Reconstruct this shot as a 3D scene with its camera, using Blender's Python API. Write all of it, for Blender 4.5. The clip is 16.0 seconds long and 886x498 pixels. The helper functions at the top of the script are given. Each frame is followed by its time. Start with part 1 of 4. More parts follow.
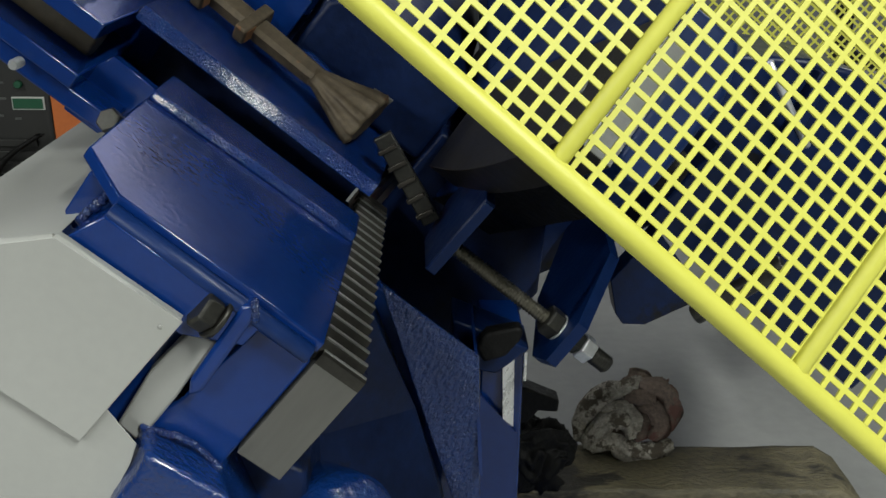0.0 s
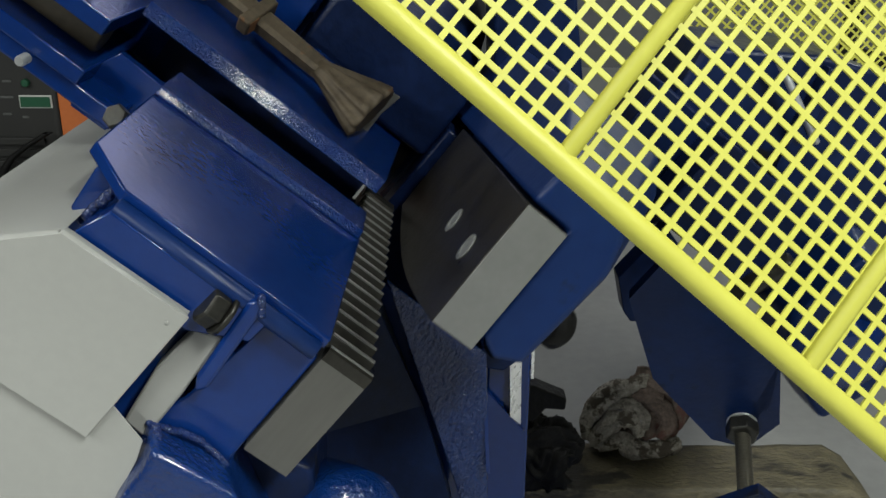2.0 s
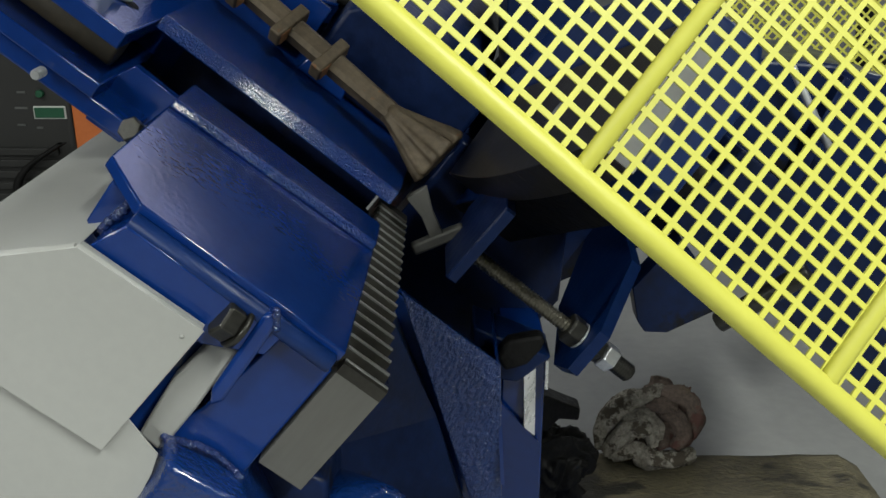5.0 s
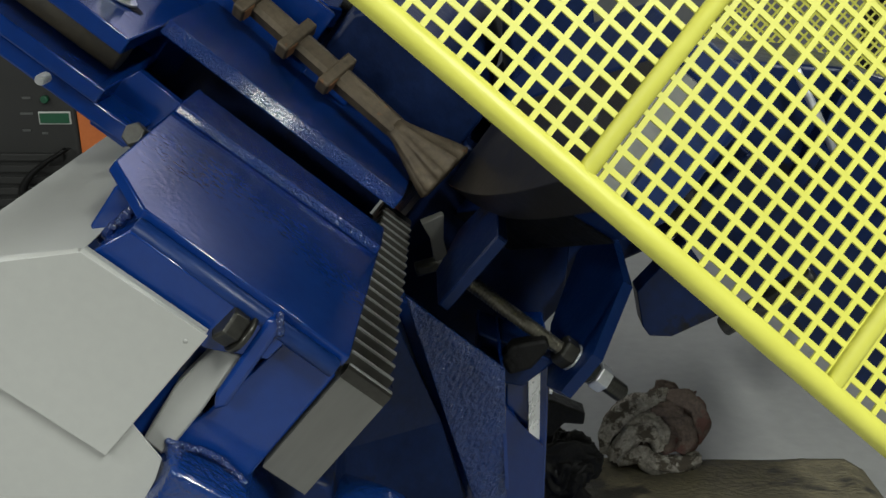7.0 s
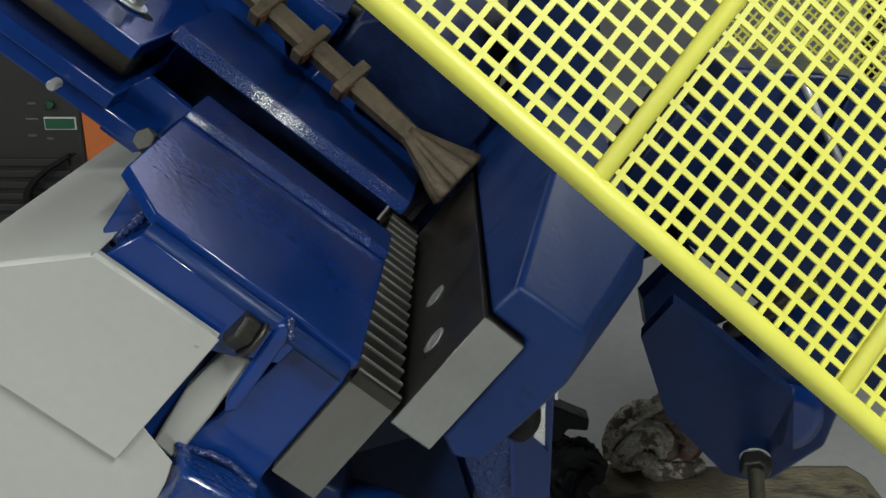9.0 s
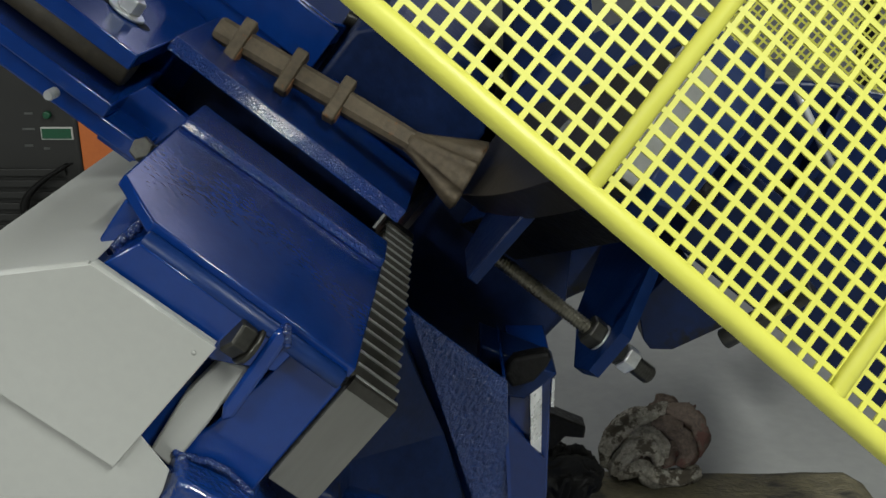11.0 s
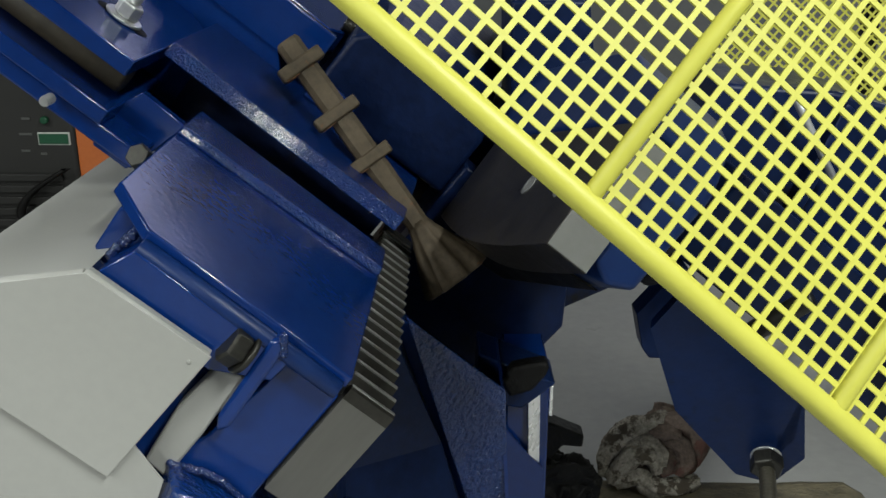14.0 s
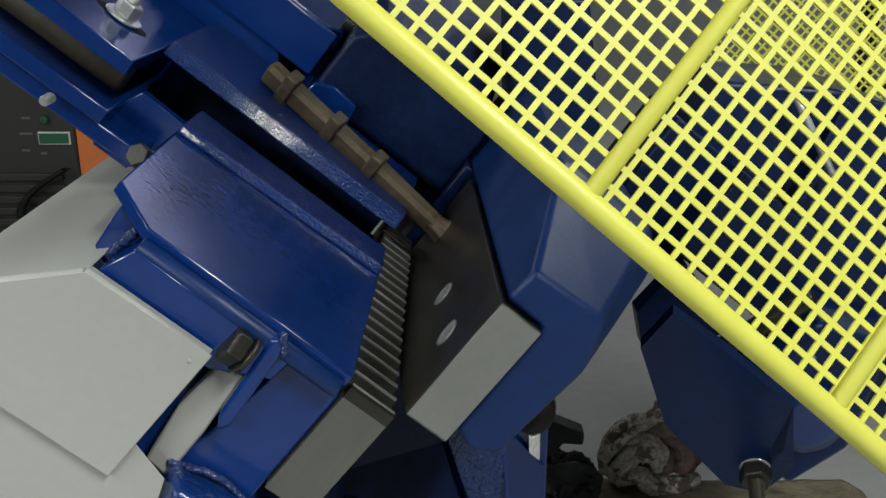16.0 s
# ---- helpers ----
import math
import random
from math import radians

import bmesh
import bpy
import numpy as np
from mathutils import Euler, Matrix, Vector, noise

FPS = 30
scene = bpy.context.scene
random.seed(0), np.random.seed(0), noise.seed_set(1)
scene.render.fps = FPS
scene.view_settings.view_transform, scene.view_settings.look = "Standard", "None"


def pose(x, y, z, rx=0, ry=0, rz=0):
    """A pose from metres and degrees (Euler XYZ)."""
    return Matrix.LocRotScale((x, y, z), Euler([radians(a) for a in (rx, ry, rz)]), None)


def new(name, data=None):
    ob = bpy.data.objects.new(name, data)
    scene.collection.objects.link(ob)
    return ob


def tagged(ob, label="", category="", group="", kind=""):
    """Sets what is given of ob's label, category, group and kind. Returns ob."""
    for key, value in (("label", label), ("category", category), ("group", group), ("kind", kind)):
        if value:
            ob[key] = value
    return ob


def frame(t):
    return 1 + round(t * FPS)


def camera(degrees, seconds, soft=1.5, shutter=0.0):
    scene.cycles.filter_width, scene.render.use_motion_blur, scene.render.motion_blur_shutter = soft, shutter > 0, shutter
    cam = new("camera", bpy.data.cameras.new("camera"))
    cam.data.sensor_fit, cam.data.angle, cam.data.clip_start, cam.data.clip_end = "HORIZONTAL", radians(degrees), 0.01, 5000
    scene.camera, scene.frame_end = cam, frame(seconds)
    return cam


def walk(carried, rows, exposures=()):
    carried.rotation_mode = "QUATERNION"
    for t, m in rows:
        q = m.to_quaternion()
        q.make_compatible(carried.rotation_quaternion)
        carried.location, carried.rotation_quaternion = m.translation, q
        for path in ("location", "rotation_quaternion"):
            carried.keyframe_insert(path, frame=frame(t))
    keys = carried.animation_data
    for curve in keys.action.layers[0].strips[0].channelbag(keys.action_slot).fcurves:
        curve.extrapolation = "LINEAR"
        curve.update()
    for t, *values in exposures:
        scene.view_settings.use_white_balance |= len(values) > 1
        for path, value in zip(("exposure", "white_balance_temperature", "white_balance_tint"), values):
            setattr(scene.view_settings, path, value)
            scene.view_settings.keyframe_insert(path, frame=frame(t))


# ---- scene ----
from math import cos, pi, sin, tau

cam = camera(50, 16.0, soft=1.5, shutter=0.5)
PATH = [
    (0, pose(0.0095, -0.0014, 1.2494, 69.074, -0.562, -0.813)),
    (0.5, pose(0.0080, -0.0003, 1.2489, 69.014, -0.624, -0.867)),
    (1, pose(0.0099, 0.0016, 1.2465, 69.044, -0.475, -0.594)),
    (1.5, pose(0.0070, -0.0006, 1.2447, 69.079, -0.591, -0.687)),
    (2, pose(0.0093, 0.0014, 1.2447, 69.046, -0.401, -0.433)),
    (2.5, pose(0.0062, 0.0013, 1.2461, 68.957, -0.436, -0.477)),
    (3, pose(0.0063, 0.0007, 1.2477, 68.963, -0.260, -0.234)),
    (3.5, pose(0.0063, 0.0014, 1.2459, 69.306, -0.194, 0.030)),
    (4, pose(0.0050, 0.0027, 1.2476, 69.399, -0.161, 0.075)),
    (6.5, pose(0.0078, 0.0058, 1.2491, 69.663, 0.189, 0.275)),
    (7, pose(0.0071, 0.0055, 1.2484, 69.724, 0.184, 0.370)),
    (7.5, pose(0.0048, 0.0044, 1.2490, 69.765, 0.117, 0.222)),
    (8, pose(0.0069, 0.0074, 1.2475, 69.803, 0.150, 0.331)),
    (8.5, pose(0.0050, 0.0046, 1.2483, 69.913, 0.037, 0.421)),
    (9, pose(-0.0013, 0.0003, 1.2490, 70.134, 0.007, 0.444)),
    (11.5, pose(-0.0002, -0.0052, 1.2495, 70.793, 0.108, 0.132)),
    (12, pose(-0.0010, -0.0041, 1.2493, 70.924, 0.003, 0.117)),
    (12.5, pose(-0.0007, -0.0029, 1.2508, 70.977, 0.021, 0.038)),
    (13, pose(0.0000, 0.0000, 1.2500, 71.000, -0.000, 0.000)),
    (13.5, pose(0.0008, 0.0016, 1.2502, 71.060, -0.008, 0.066)),
    (14, pose(-0.0003, 0.0023, 1.2497, 71.024, -0.088, 0.136)),
    (14.5, pose(-0.0030, 0.0006, 1.2505, 71.023, -0.129, 0.023)),
    (15, pose(-0.0001, 0.0028, 1.2510, 70.981, -0.023, 0.148)),
    (15.5, pose(-0.0009, 0.0020, 1.2508, 70.963, 0.037, -0.014)),
    (16, pose(0.0002, 0.0018, 1.2498, 70.944, 0.039, 0.125)),
]
walk(cam, PATH)

# ---- world, lamps and exposure ----
scene.view_settings.exposure = 0.0
world = bpy.data.worlds.new("workshop_air")
scene.world = world
world.use_nodes = True
world.node_tree.nodes["Background"].inputs[0].default_value = (0.75, 0.85, 1.0, 1)
world.node_tree.nodes["Background"].inputs[1].default_value = 0.02


def area_lamp(name, m, sx, sy, watts, color):
    lamp = bpy.data.lights.new(name, "AREA")
    lamp.shape, lamp.size, lamp.size_y, lamp.energy, lamp.color = "RECTANGLE", sx, sy, watts, color
    ob = new(name, lamp)
    ob.matrix_world = m
    return ob


LAMPS = [(1.55, -1.0, 3.3, 180), (-2.3, -0.2, 2.6, 48), (-1.5, -1.9, 2.6, 62), (-2.2, 3.6, 3.4, 26), (3.6, 5.0, 3.6, 75)]
for lx, ly, lz, lw in LAMPS:
    area_lamp("tube_light", pose(lx, ly, lz - 0.06, 0, 0, 0), 0.30, 1.5, lw, (0.95, 1.0, 0.96))

# ---- materials ----


def nodes_of(name):
    mat = bpy.data.materials.new(name)
    mat.use_nodes = True
    nt = mat.node_tree
    return mat, nt, nt.nodes["Principled BSDF"]


def add(nt, kind, **values):
    n = nt.nodes.new(kind)
    for key, v in values.items():
        n.inputs[key].default_value = v
    return n


def coords(nt, scale=(1, 1, 1)):
    tc = nt.nodes.new("ShaderNodeTexCoord")
    mp = nt.nodes.new("ShaderNodeMapping")
    mp.inputs["Scale"].default_value = scale
    nt.links.new(tc.outputs["Object"], mp.inputs["Vector"])
    return mp.outputs["Vector"]


def ramp(nt, fac, stops):
    r = nt.nodes.new("ShaderNodeValToRGB")
    els = r.color_ramp.elements
    while len(els) < len(stops):
        els.new(0.5)
    for e, (p, c) in zip(els, stops):
        e.position, e.color = p, (*c, 1)
    nt.links.new(fac, r.inputs[0])
    return r.outputs[0]


def surface(name, dark, light, rough=(0.4, 0.6), metal=0.0, big=3.0, fine=60.0, bump=0.15, bump_size=0.002,
            stretch=(1, 1, 1), coat=0.0, spots=None, bump_scale=None, coat_rough=0.1, spec=0.5):
    """Two scales of colour noise, roughness noise and a fine relief."""
    mat, nt, bsdf = nodes_of(name)
    vec = coords(nt, stretch)
    n1, n2 = add(nt, "ShaderNodeTexNoise", Scale=big, Detail=6.0, Roughness=0.6), add(nt, "ShaderNodeTexNoise", Scale=fine, Detail=4.0)
    for n in (n1, n2):
        nt.links.new(vec, n.inputs["Vector"])
    mix = nt.nodes.new("ShaderNodeMix")
    mix.inputs[0].default_value = 0.4
    nt.links.new(n1.outputs["Fac"], mix.inputs[2])
    nt.links.new(n2.outputs["Fac"], mix.inputs[3])
    fac = mix.outputs[0]
    col = ramp(nt, fac, [(0.32, dark), (0.68, light)])
    if spots:
        color, amount, size = spots
        n3 = add(nt, "ShaderNodeTexNoise", Scale=size, Detail=5.0, Roughness=0.65)
        nt.links.new(vec, n3.inputs["Vector"])
        m = ramp(nt, n3.outputs["Fac"], [(amount, (0, 0, 0)), (amount + 0.06, (1, 1, 1))])
        mc = nt.nodes.new("ShaderNodeMix")
        mc.data_type = "RGBA"
        nt.links.new(m, mc.inputs[0])
        nt.links.new(col, mc.inputs[6])
        mc.inputs[7].default_value = (*color, 1)
        col = mc.outputs[2]
    nt.links.new(col, bsdf.inputs["Base Color"])
    rr = nt.nodes.new("ShaderNodeMapRange")
    rr.inputs["From Min"].default_value, rr.inputs["From Max"].default_value = 0.3, 0.7
    rr.inputs["To Min"].default_value, rr.inputs["To Max"].default_value = rough
    nt.links.new(fac, rr.inputs["Value"])
    nt.links.new(rr.outputs[0], bsdf.inputs["Roughness"])
    bsdf.inputs["Metallic"].default_value = metal
    bsdf.inputs["Specular IOR Level"].default_value = spec
    bsdf.inputs["Coat Weight"].default_value = coat
    bsdf.inputs["Coat Roughness"].default_value = coat_rough
    if bump:
        bn = add(nt, "ShaderNodeTexNoise", Scale=bump_scale or fine, Detail=3.0)
        nt.links.new(vec, bn.inputs["Vector"])
        b = nt.nodes.new("ShaderNodeBump")
        b.inputs["Strength"].default_value, b.inputs["Distance"].default_value = bump, bump_size
        nt.links.new(bn.outputs["Fac"], b.inputs["Height"])
        nt.links.new(b.outputs[0], bsdf.inputs["Normal"])
    return mat


BLUE = surface("blue_enamel", (0.0022, 0.022, 0.135), (0.0034, 0.031, 0.175), (0.10, 0.18), big=5, fine=70, bump=0.09,
               bump_size=0.0016, bump_scale=150, coat=0.0)
BLUE_PEEL = surface("thick_orange_peel_enamel", (0.0022, 0.022, 0.135), (0.0034, 0.031, 0.175), (0.11, 0.18), big=5, fine=70, bump=1.0,
                    bump_size=0.0040, bump_scale=300, coat=0.2, coat_rough=0.09)
BLUE_ROUGH = surface("blue_enamel_on_rough_casting", (0.0018, 0.018, 0.102), (0.003, 0.027, 0.135), (0.1, 0.22), big=6, fine=45, bump=1.0,
                     bump_size=0.003, bump_scale=170, coat=0.5, coat_rough=0.1)
# Half-dark copy of the enamel: shade behind the guard in the colour, with scuffs.
BLUE_WORN_SHADED = surface("scuffed_shaded_blue_enamel", (0.0018, 0.011, 0.055), (0.003, 0.019, 0.088), (0.28, 0.45), big=6, fine=50, bump=0.3,
                    bump_size=0.002, bump_scale=90, spots=((0.004, 0.010, 0.034), 0.60, 9), spec=0.22)
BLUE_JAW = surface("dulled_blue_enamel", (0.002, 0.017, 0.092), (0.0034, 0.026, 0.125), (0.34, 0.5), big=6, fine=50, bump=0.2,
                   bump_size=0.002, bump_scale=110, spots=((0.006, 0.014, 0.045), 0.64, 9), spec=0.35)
DIM_PRINT = surface("faded_print", (0.05, 0.052, 0.05), (0.09, 0.092, 0.088), (0.5, 0.6), big=20, fine=120, bump=0.0)
# Shaded copy of the enamel: recess shade in the colour, plus grime spots.
BLUE_GRIMY_SHADED = surface("shaded_grimy_blue_enamel", (0.003, 0.007, 0.026), (0.005, 0.016, 0.066), (0.25, 0.5), big=7, fine=60, bump=0.25,
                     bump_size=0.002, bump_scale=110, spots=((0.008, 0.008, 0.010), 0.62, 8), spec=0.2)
BLUE_BRUSHED = surface("blue_enamel_brushed_on", (0.004, 0.024, 0.12), (0.007, 0.036, 0.17), (0.16, 0.26), big=8, fine=60, bump=1.0,
                       bump_size=0.0075, bump_scale=150, stretch=(1.4, 1, 0.9), coat=0.4, coat_rough=0.1)
WELD = surface("painted_weld_bead", (0.005, 0.018, 0.09), (0.008, 0.028, 0.12), (0.1, 0.2), big=20, fine=160, bump=1.0, bump_size=0.005,
               bump_scale=230, coat=0.6)
COVER = surface("light_grey_powder_coat", (0.332, 0.332, 0.312), (0.362, 0.36, 0.338), (0.3, 0.42), big=2, fine=90, bump=0.05,
                bump_size=0.001, bump_scale=300, spots=((0.28, 0.285, 0.26), 0.72, 9))
YELLOW = surface("yellow_powder_coat", (0.52, 0.505, 0.07), (0.585, 0.57, 0.09), (0.42, 0.52), big=6, fine=60, bump=0.12, bump_size=0.0012,
                 bump_scale=180, spots=((0.40, 0.35, 0.055), 0.72, 30))
STEEL = surface("ground_steel", (0.115, 0.112, 0.103), (0.155, 0.152, 0.14), (0.55, 0.7), metal=0.45, big=8, fine=150, bump=0.25, bump_size=0.0006,
                stretch=(1, 1, 0.15), bump_scale=700, spots=((0.09, 0.08, 0.068), 0.66, 18))
PALE_STEEL = surface("pale_ground_steel", (0.22, 0.222, 0.216), (0.262, 0.264, 0.258), (0.45, 0.6), metal=0.4, big=10, fine=150, bump=0.2, bump_size=0.0005,
                bump_scale=600, spots=((0.22, 0.22, 0.21), 0.68, 16))
MILLED = surface("oily_milled_steel", (0.035, 0.031, 0.027), (0.075, 0.067, 0.058), (0.25, 0.42), metal=0.7, big=9, fine=120, bump=0.3, bump_size=0.0006,
                 bump_scale=400, spots=((0.07, 0.06, 0.05), 0.62, 14))
# Near-white base colour that stands in for glare on the leg.
GLARE = surface("near_white_glare", (0.8, 0.8, 0.8), (0.92, 0.92, 0.92), (0.22, 0.35), metal=0.6, big=20, fine=150, bump=0.5, bump_size=0.002, bump_scale=90, stretch=(1, 1, 0.2))
SERRATED = surface("dull_serrated_steel", (0.022, 0.021, 0.018), (0.048, 0.045, 0.038), (0.4, 0.55), metal=0.5, big=9, fine=150, bump=0.3, bump_size=0.0006,
                   bump_scale=400, spots=((0.06, 0.055, 0.045), 0.62, 14))
STUD = surface("oily_threaded_steel", (0.09, 0.085, 0.065), (0.17, 0.155, 0.125), (0.3, 0.45), metal=0.6, big=15, fine=150, bump=0.1)
BLACK_STEEL = surface("black_oxide_steel", (0.022, 0.022, 0.02), (0.06, 0.058, 0.05), (0.28, 0.45), metal=0.6, big=20, fine=200, bump=0.3, bump_size=0.0006)
ZINC = surface("bright_zinc", (0.55, 0.56, 0.56), (0.72, 0.73, 0.74), (0.25, 0.4), metal=0.7, big=20, fine=200, bump=0.15, bump_size=0.0005)
RUST = surface("rusty_forged_steel", (0.055, 0.041, 0.026), (0.15, 0.116, 0.076), (0.5, 0.72), metal=0.35, big=16, fine=120, bump=0.6, bump_size=0.0016,
               bump_scale=110, spots=((0.20, 0.085, 0.03), 0.62, 22))
RUST_FACE = surface("fresh_brown_rust", (0.22, 0.10, 0.04), (0.32, 0.16, 0.07), (0.6, 0.8), metal=0.1, big=20, fine=120, bump=0.4, bump_size=0.001)
CONCRETE = surface("grey_concrete", (0.225, 0.225, 0.218), (0.305, 0.305, 0.292), (0.5, 0.7), big=1.6, fine=28, bump=0.25, bump_size=0.003,
                   spots=((0.19, 0.188, 0.178), 0.66, 5))
WOOD = surface("oily_old_timber", (0.05, 0.044, 0.03), (0.17, 0.145, 0.088), (0.5, 0.8), big=14, fine=90, bump=0.9, bump_size=0.006, stretch=(0.75, 1.4, 1.4),
               spots=((0.03, 0.027, 0.021), 0.50, 5))
RAG = surface("dirty_cotton_rag", (0.10, 0.088, 0.07), (0.56, 0.52, 0.45), (0.9, 1.0), big=26, fine=160, bump=0.5, bump_size=0.002,
              spots=((0.09, 0.075, 0.056), 0.53, 22))
RAG_RED = surface("red_stained_cotton_rag", (0.075, 0.06, 0.05), (0.27, 0.20, 0.165), (0.9, 1.0), big=12, fine=160, bump=0.5, bump_size=0.002,
                  spots=((0.15, 0.075, 0.062), 0.53, 9))
# Black grease on iron; also the shade colour for slot, gap and jaw sheet.
GREASE_AND_SHADE = surface("black_grease_and_shade", (0.003, 0.003, 0.003), (0.008, 0.0076, 0.0072), (0.45, 0.7), big=14, fine=90, bump=0.8, bump_size=0.003, spec=0.2)
PLASTIC = surface("dark_grey_plastic", (0.008, 0.008, 0.0075), (0.015, 0.0145, 0.013), (0.5, 0.65), big=8, fine=150, bump=0.15, bump_size=0.001)
ORANGE = surface("orange_plastic", (0.40, 0.10, 0.02), (0.48, 0.13, 0.03), (0.4, 0.5), big=8, fine=120, bump=0.1)
GREEN = surface("green_label", (0.003, 0.045, 0.02), (0.005, 0.07, 0.03), (0.4, 0.5), big=20, fine=120, bump=0.05)
LABEL = surface("pale_label_print", (0.4, 0.41, 0.38), (0.5, 0.5, 0.47), (0.5, 0.6), big=20, fine=120, bump=0.0)
RUBBER = surface("brown_rubber_roller", (0.028, 0.023, 0.016), (0.075, 0.062, 0.042), (0.55, 0.7), big=14, fine=120, bump=0.3)
WALL = surface("painted_block_wall", (0.15, 0.155, 0.16), (0.20, 0.205, 0.21), (0.7, 0.85), big=1.0, fine=20, bump=0.2)
STRIPE = surface("hazard_yellow_print", (0.40, 0.36, 0.05), (0.55, 0.48, 0.07), (0.5, 0.6), big=20, fine=120, bump=0.05)
pane, pnt, pb = nodes_of("daylight_pane")
pb.inputs["Emission Color"].default_value, pb.inputs["Emission Strength"].default_value = (0.66, 0.68, 1.0, 1), 2.4
glow, gnt, gb = nodes_of("tube_glow")
gb.inputs["Emission Color"].default_value, gb.inputs["Emission Strength"].default_value = (1, 0.98, 0.95, 1), 6.0

# ---- mesh helpers ----


def mesh_object(name, bm, material):
    me = bpy.data.meshes.new(name)
    bmesh.ops.recalc_face_normals(bm, faces=bm.faces)
    bm.to_mesh(me)
    bm.free()
    me.materials.append(material)
    return new(name, me)


def part(name, bm, material, parent, label=""):
    ob = mesh_object(name, bm, material)
    ob.parent = parent
    return tagged(ob, label=label)


def thing(name, m, label, category, group="", kind=""):
    ob = new(name)
    ob.matrix_world = m
    ob.empty_display_size = 0.05
    return tagged(ob, label, category, group, kind)


AX = {"l": (0, 2, 1), "c": (0, 1, 2), "s": (1, 2, 0)}


def prism(poly, lo, hi, axis="l", bevel=0.0, bm=None, segments=2):
    """A polygon drawn across the given machine axis (l: points are s, c; c: points are s, l; s: points are l, c), pulled from lo to hi."""
    own = bmesh.new()
    i, j, k = AX[axis]

    def place(p, q):
        v = [0, 0, 0]
        v[i], v[j], v[k] = p[0], p[1], q
        return v
    a = [own.verts.new(place(p, lo)) for p in poly]
    b = [own.verts.new(place(p, hi)) for p in poly]
    own.faces.new(a), own.faces.new(b[::-1])
    for n in range(len(a)):
        own.faces.new((a[n], a[n - 1], b[n - 1], b[n]))
    bmesh.ops.recalc_face_normals(own, faces=own.faces)
    if bevel:
        for f in bmesh.ops.bevel(own, geom=own.edges[:], offset=bevel, segments=segments, profile=0.6, affect="EDGES", clamp_overlap=True)["faces"]:
            f.smooth = True
    return merged(bm, own)


def merged(bm, own):
    if bm is None:
        return own
    me = bpy.data.meshes.new("tmp")
    own.to_mesh(me)
    own.free()
    bm.from_mesh(me)
    bpy.data.meshes.remove(me)
    return bm


def box(s0, s1, l0, l1, c0, c1, bevel=0.0, bm=None, segments=2):
    return prism([(s0, l0), (s1, l0), (s1, l1), (s0, l1)], c0, c1, "c", bevel, bm, segments)


def moved(bm, m):
    bmesh.ops.transform(bm, matrix=m, verts=bm.verts)
    return bm


def lathe(profile, sides=28, bm=None, m=None, smooth=True):
    """Turned about local z from pairs of radius and height; closed at both ends."""
    own = bmesh.new()
    rings = []
    for r, z in profile:
        rings.append([own.verts.new((r * cos(tau * n / sides), r * sin(tau * n / sides), z)) for n in range(sides)])
    for a, b in zip(rings, rings[1:]):
        for n in range(sides):
            f = own.faces.new((a[n - 1], a[n], b[n], b[n - 1]))
            f.smooth = smooth
    own.faces.new(rings[0][::-1]), own.faces.new(rings[-1])
    if m is not None:
        moved(own, m)
    return merged(bm, own)


def along(p, d):
    """The pose at p whose z axis runs along d."""
    return Matrix.Translation(p) @ Vector(d).to_track_quat("Z", "Y").to_matrix().to_4x4()


def rod(p, q, r, sides=20, bm=None, chamfer=0.15):
    p, q = Vector(p), Vector(q)
    h = (q - p).length
    c = r * chamfer
    return lathe([(r - c, 0), (r, c), (r, h - c), (r - c, h)], sides, bm, along(p, q - p))


def threaded(p, q, r, pitch=0.0025, bm=None):
    p, q = Vector(p), Vector(q)
    h, prof, z = (q - p).length, [(r * 0.8, 0)], 0.0
    while z < h - pitch:
        prof += [(r, z + pitch * 0.30), (r * 0.97, z + pitch * 0.42), (r * 0.74, z + pitch * 0.80)]
        z += pitch
    prof.append((r * 0.8, h))
    return lathe(prof, 18, bm, along(p, q - p))


def hexnut(p, d, across, height, bm=None, bore=0.0):
    own = bmesh.new()
    r, z = across / 3 ** 0.5, (0.0, 0.12, 0.88, 1.0)
    rings = [[own.verts.new((r * k * cos(tau * n / 6), r * k * sin(tau * n / 6), zz * height)) for n in range(6)] for k, zz in zip((0.9, 1, 1, 0.9), z)]
    for a, b in zip(rings, rings[1:]):
        for n in range(6):
            own.faces.new((a[n - 1], a[n], b[n], b[n - 1]))
    own.faces.new(rings[0][::-1]), own.faces.new(rings[-1])
    bmesh.ops.bevel(own, geom=own.edges[:], offset=across * 0.03, segments=2, profile=0.5, affect="EDGES")
    moved(own, along(p, d))
    return merged(bm, own)


def bead(p, q, r, seed=0, bm=None):
    """A weld seam: overlapping lumps on a line."""
    own = bmesh.new()
    p, q = Vector(p), Vector(q)
    rnd = random.Random(seed)
    n = max(3, int((q - p).length / (r * 0.9)))
    for k in range(n + 1):
        o = p.lerp(q, k / n) + Vector([rnd.uniform(-1, 1) * r * 0.15 for _ in range(3)])
        bmesh.ops.create_uvsphere(own, u_segments=10, v_segments=7, radius=r * rnd.uniform(0.85, 1.15), matrix=Matrix.Translation(o))
    for f in own.faces:
        f.smooth = True
    return merged(bm, own)


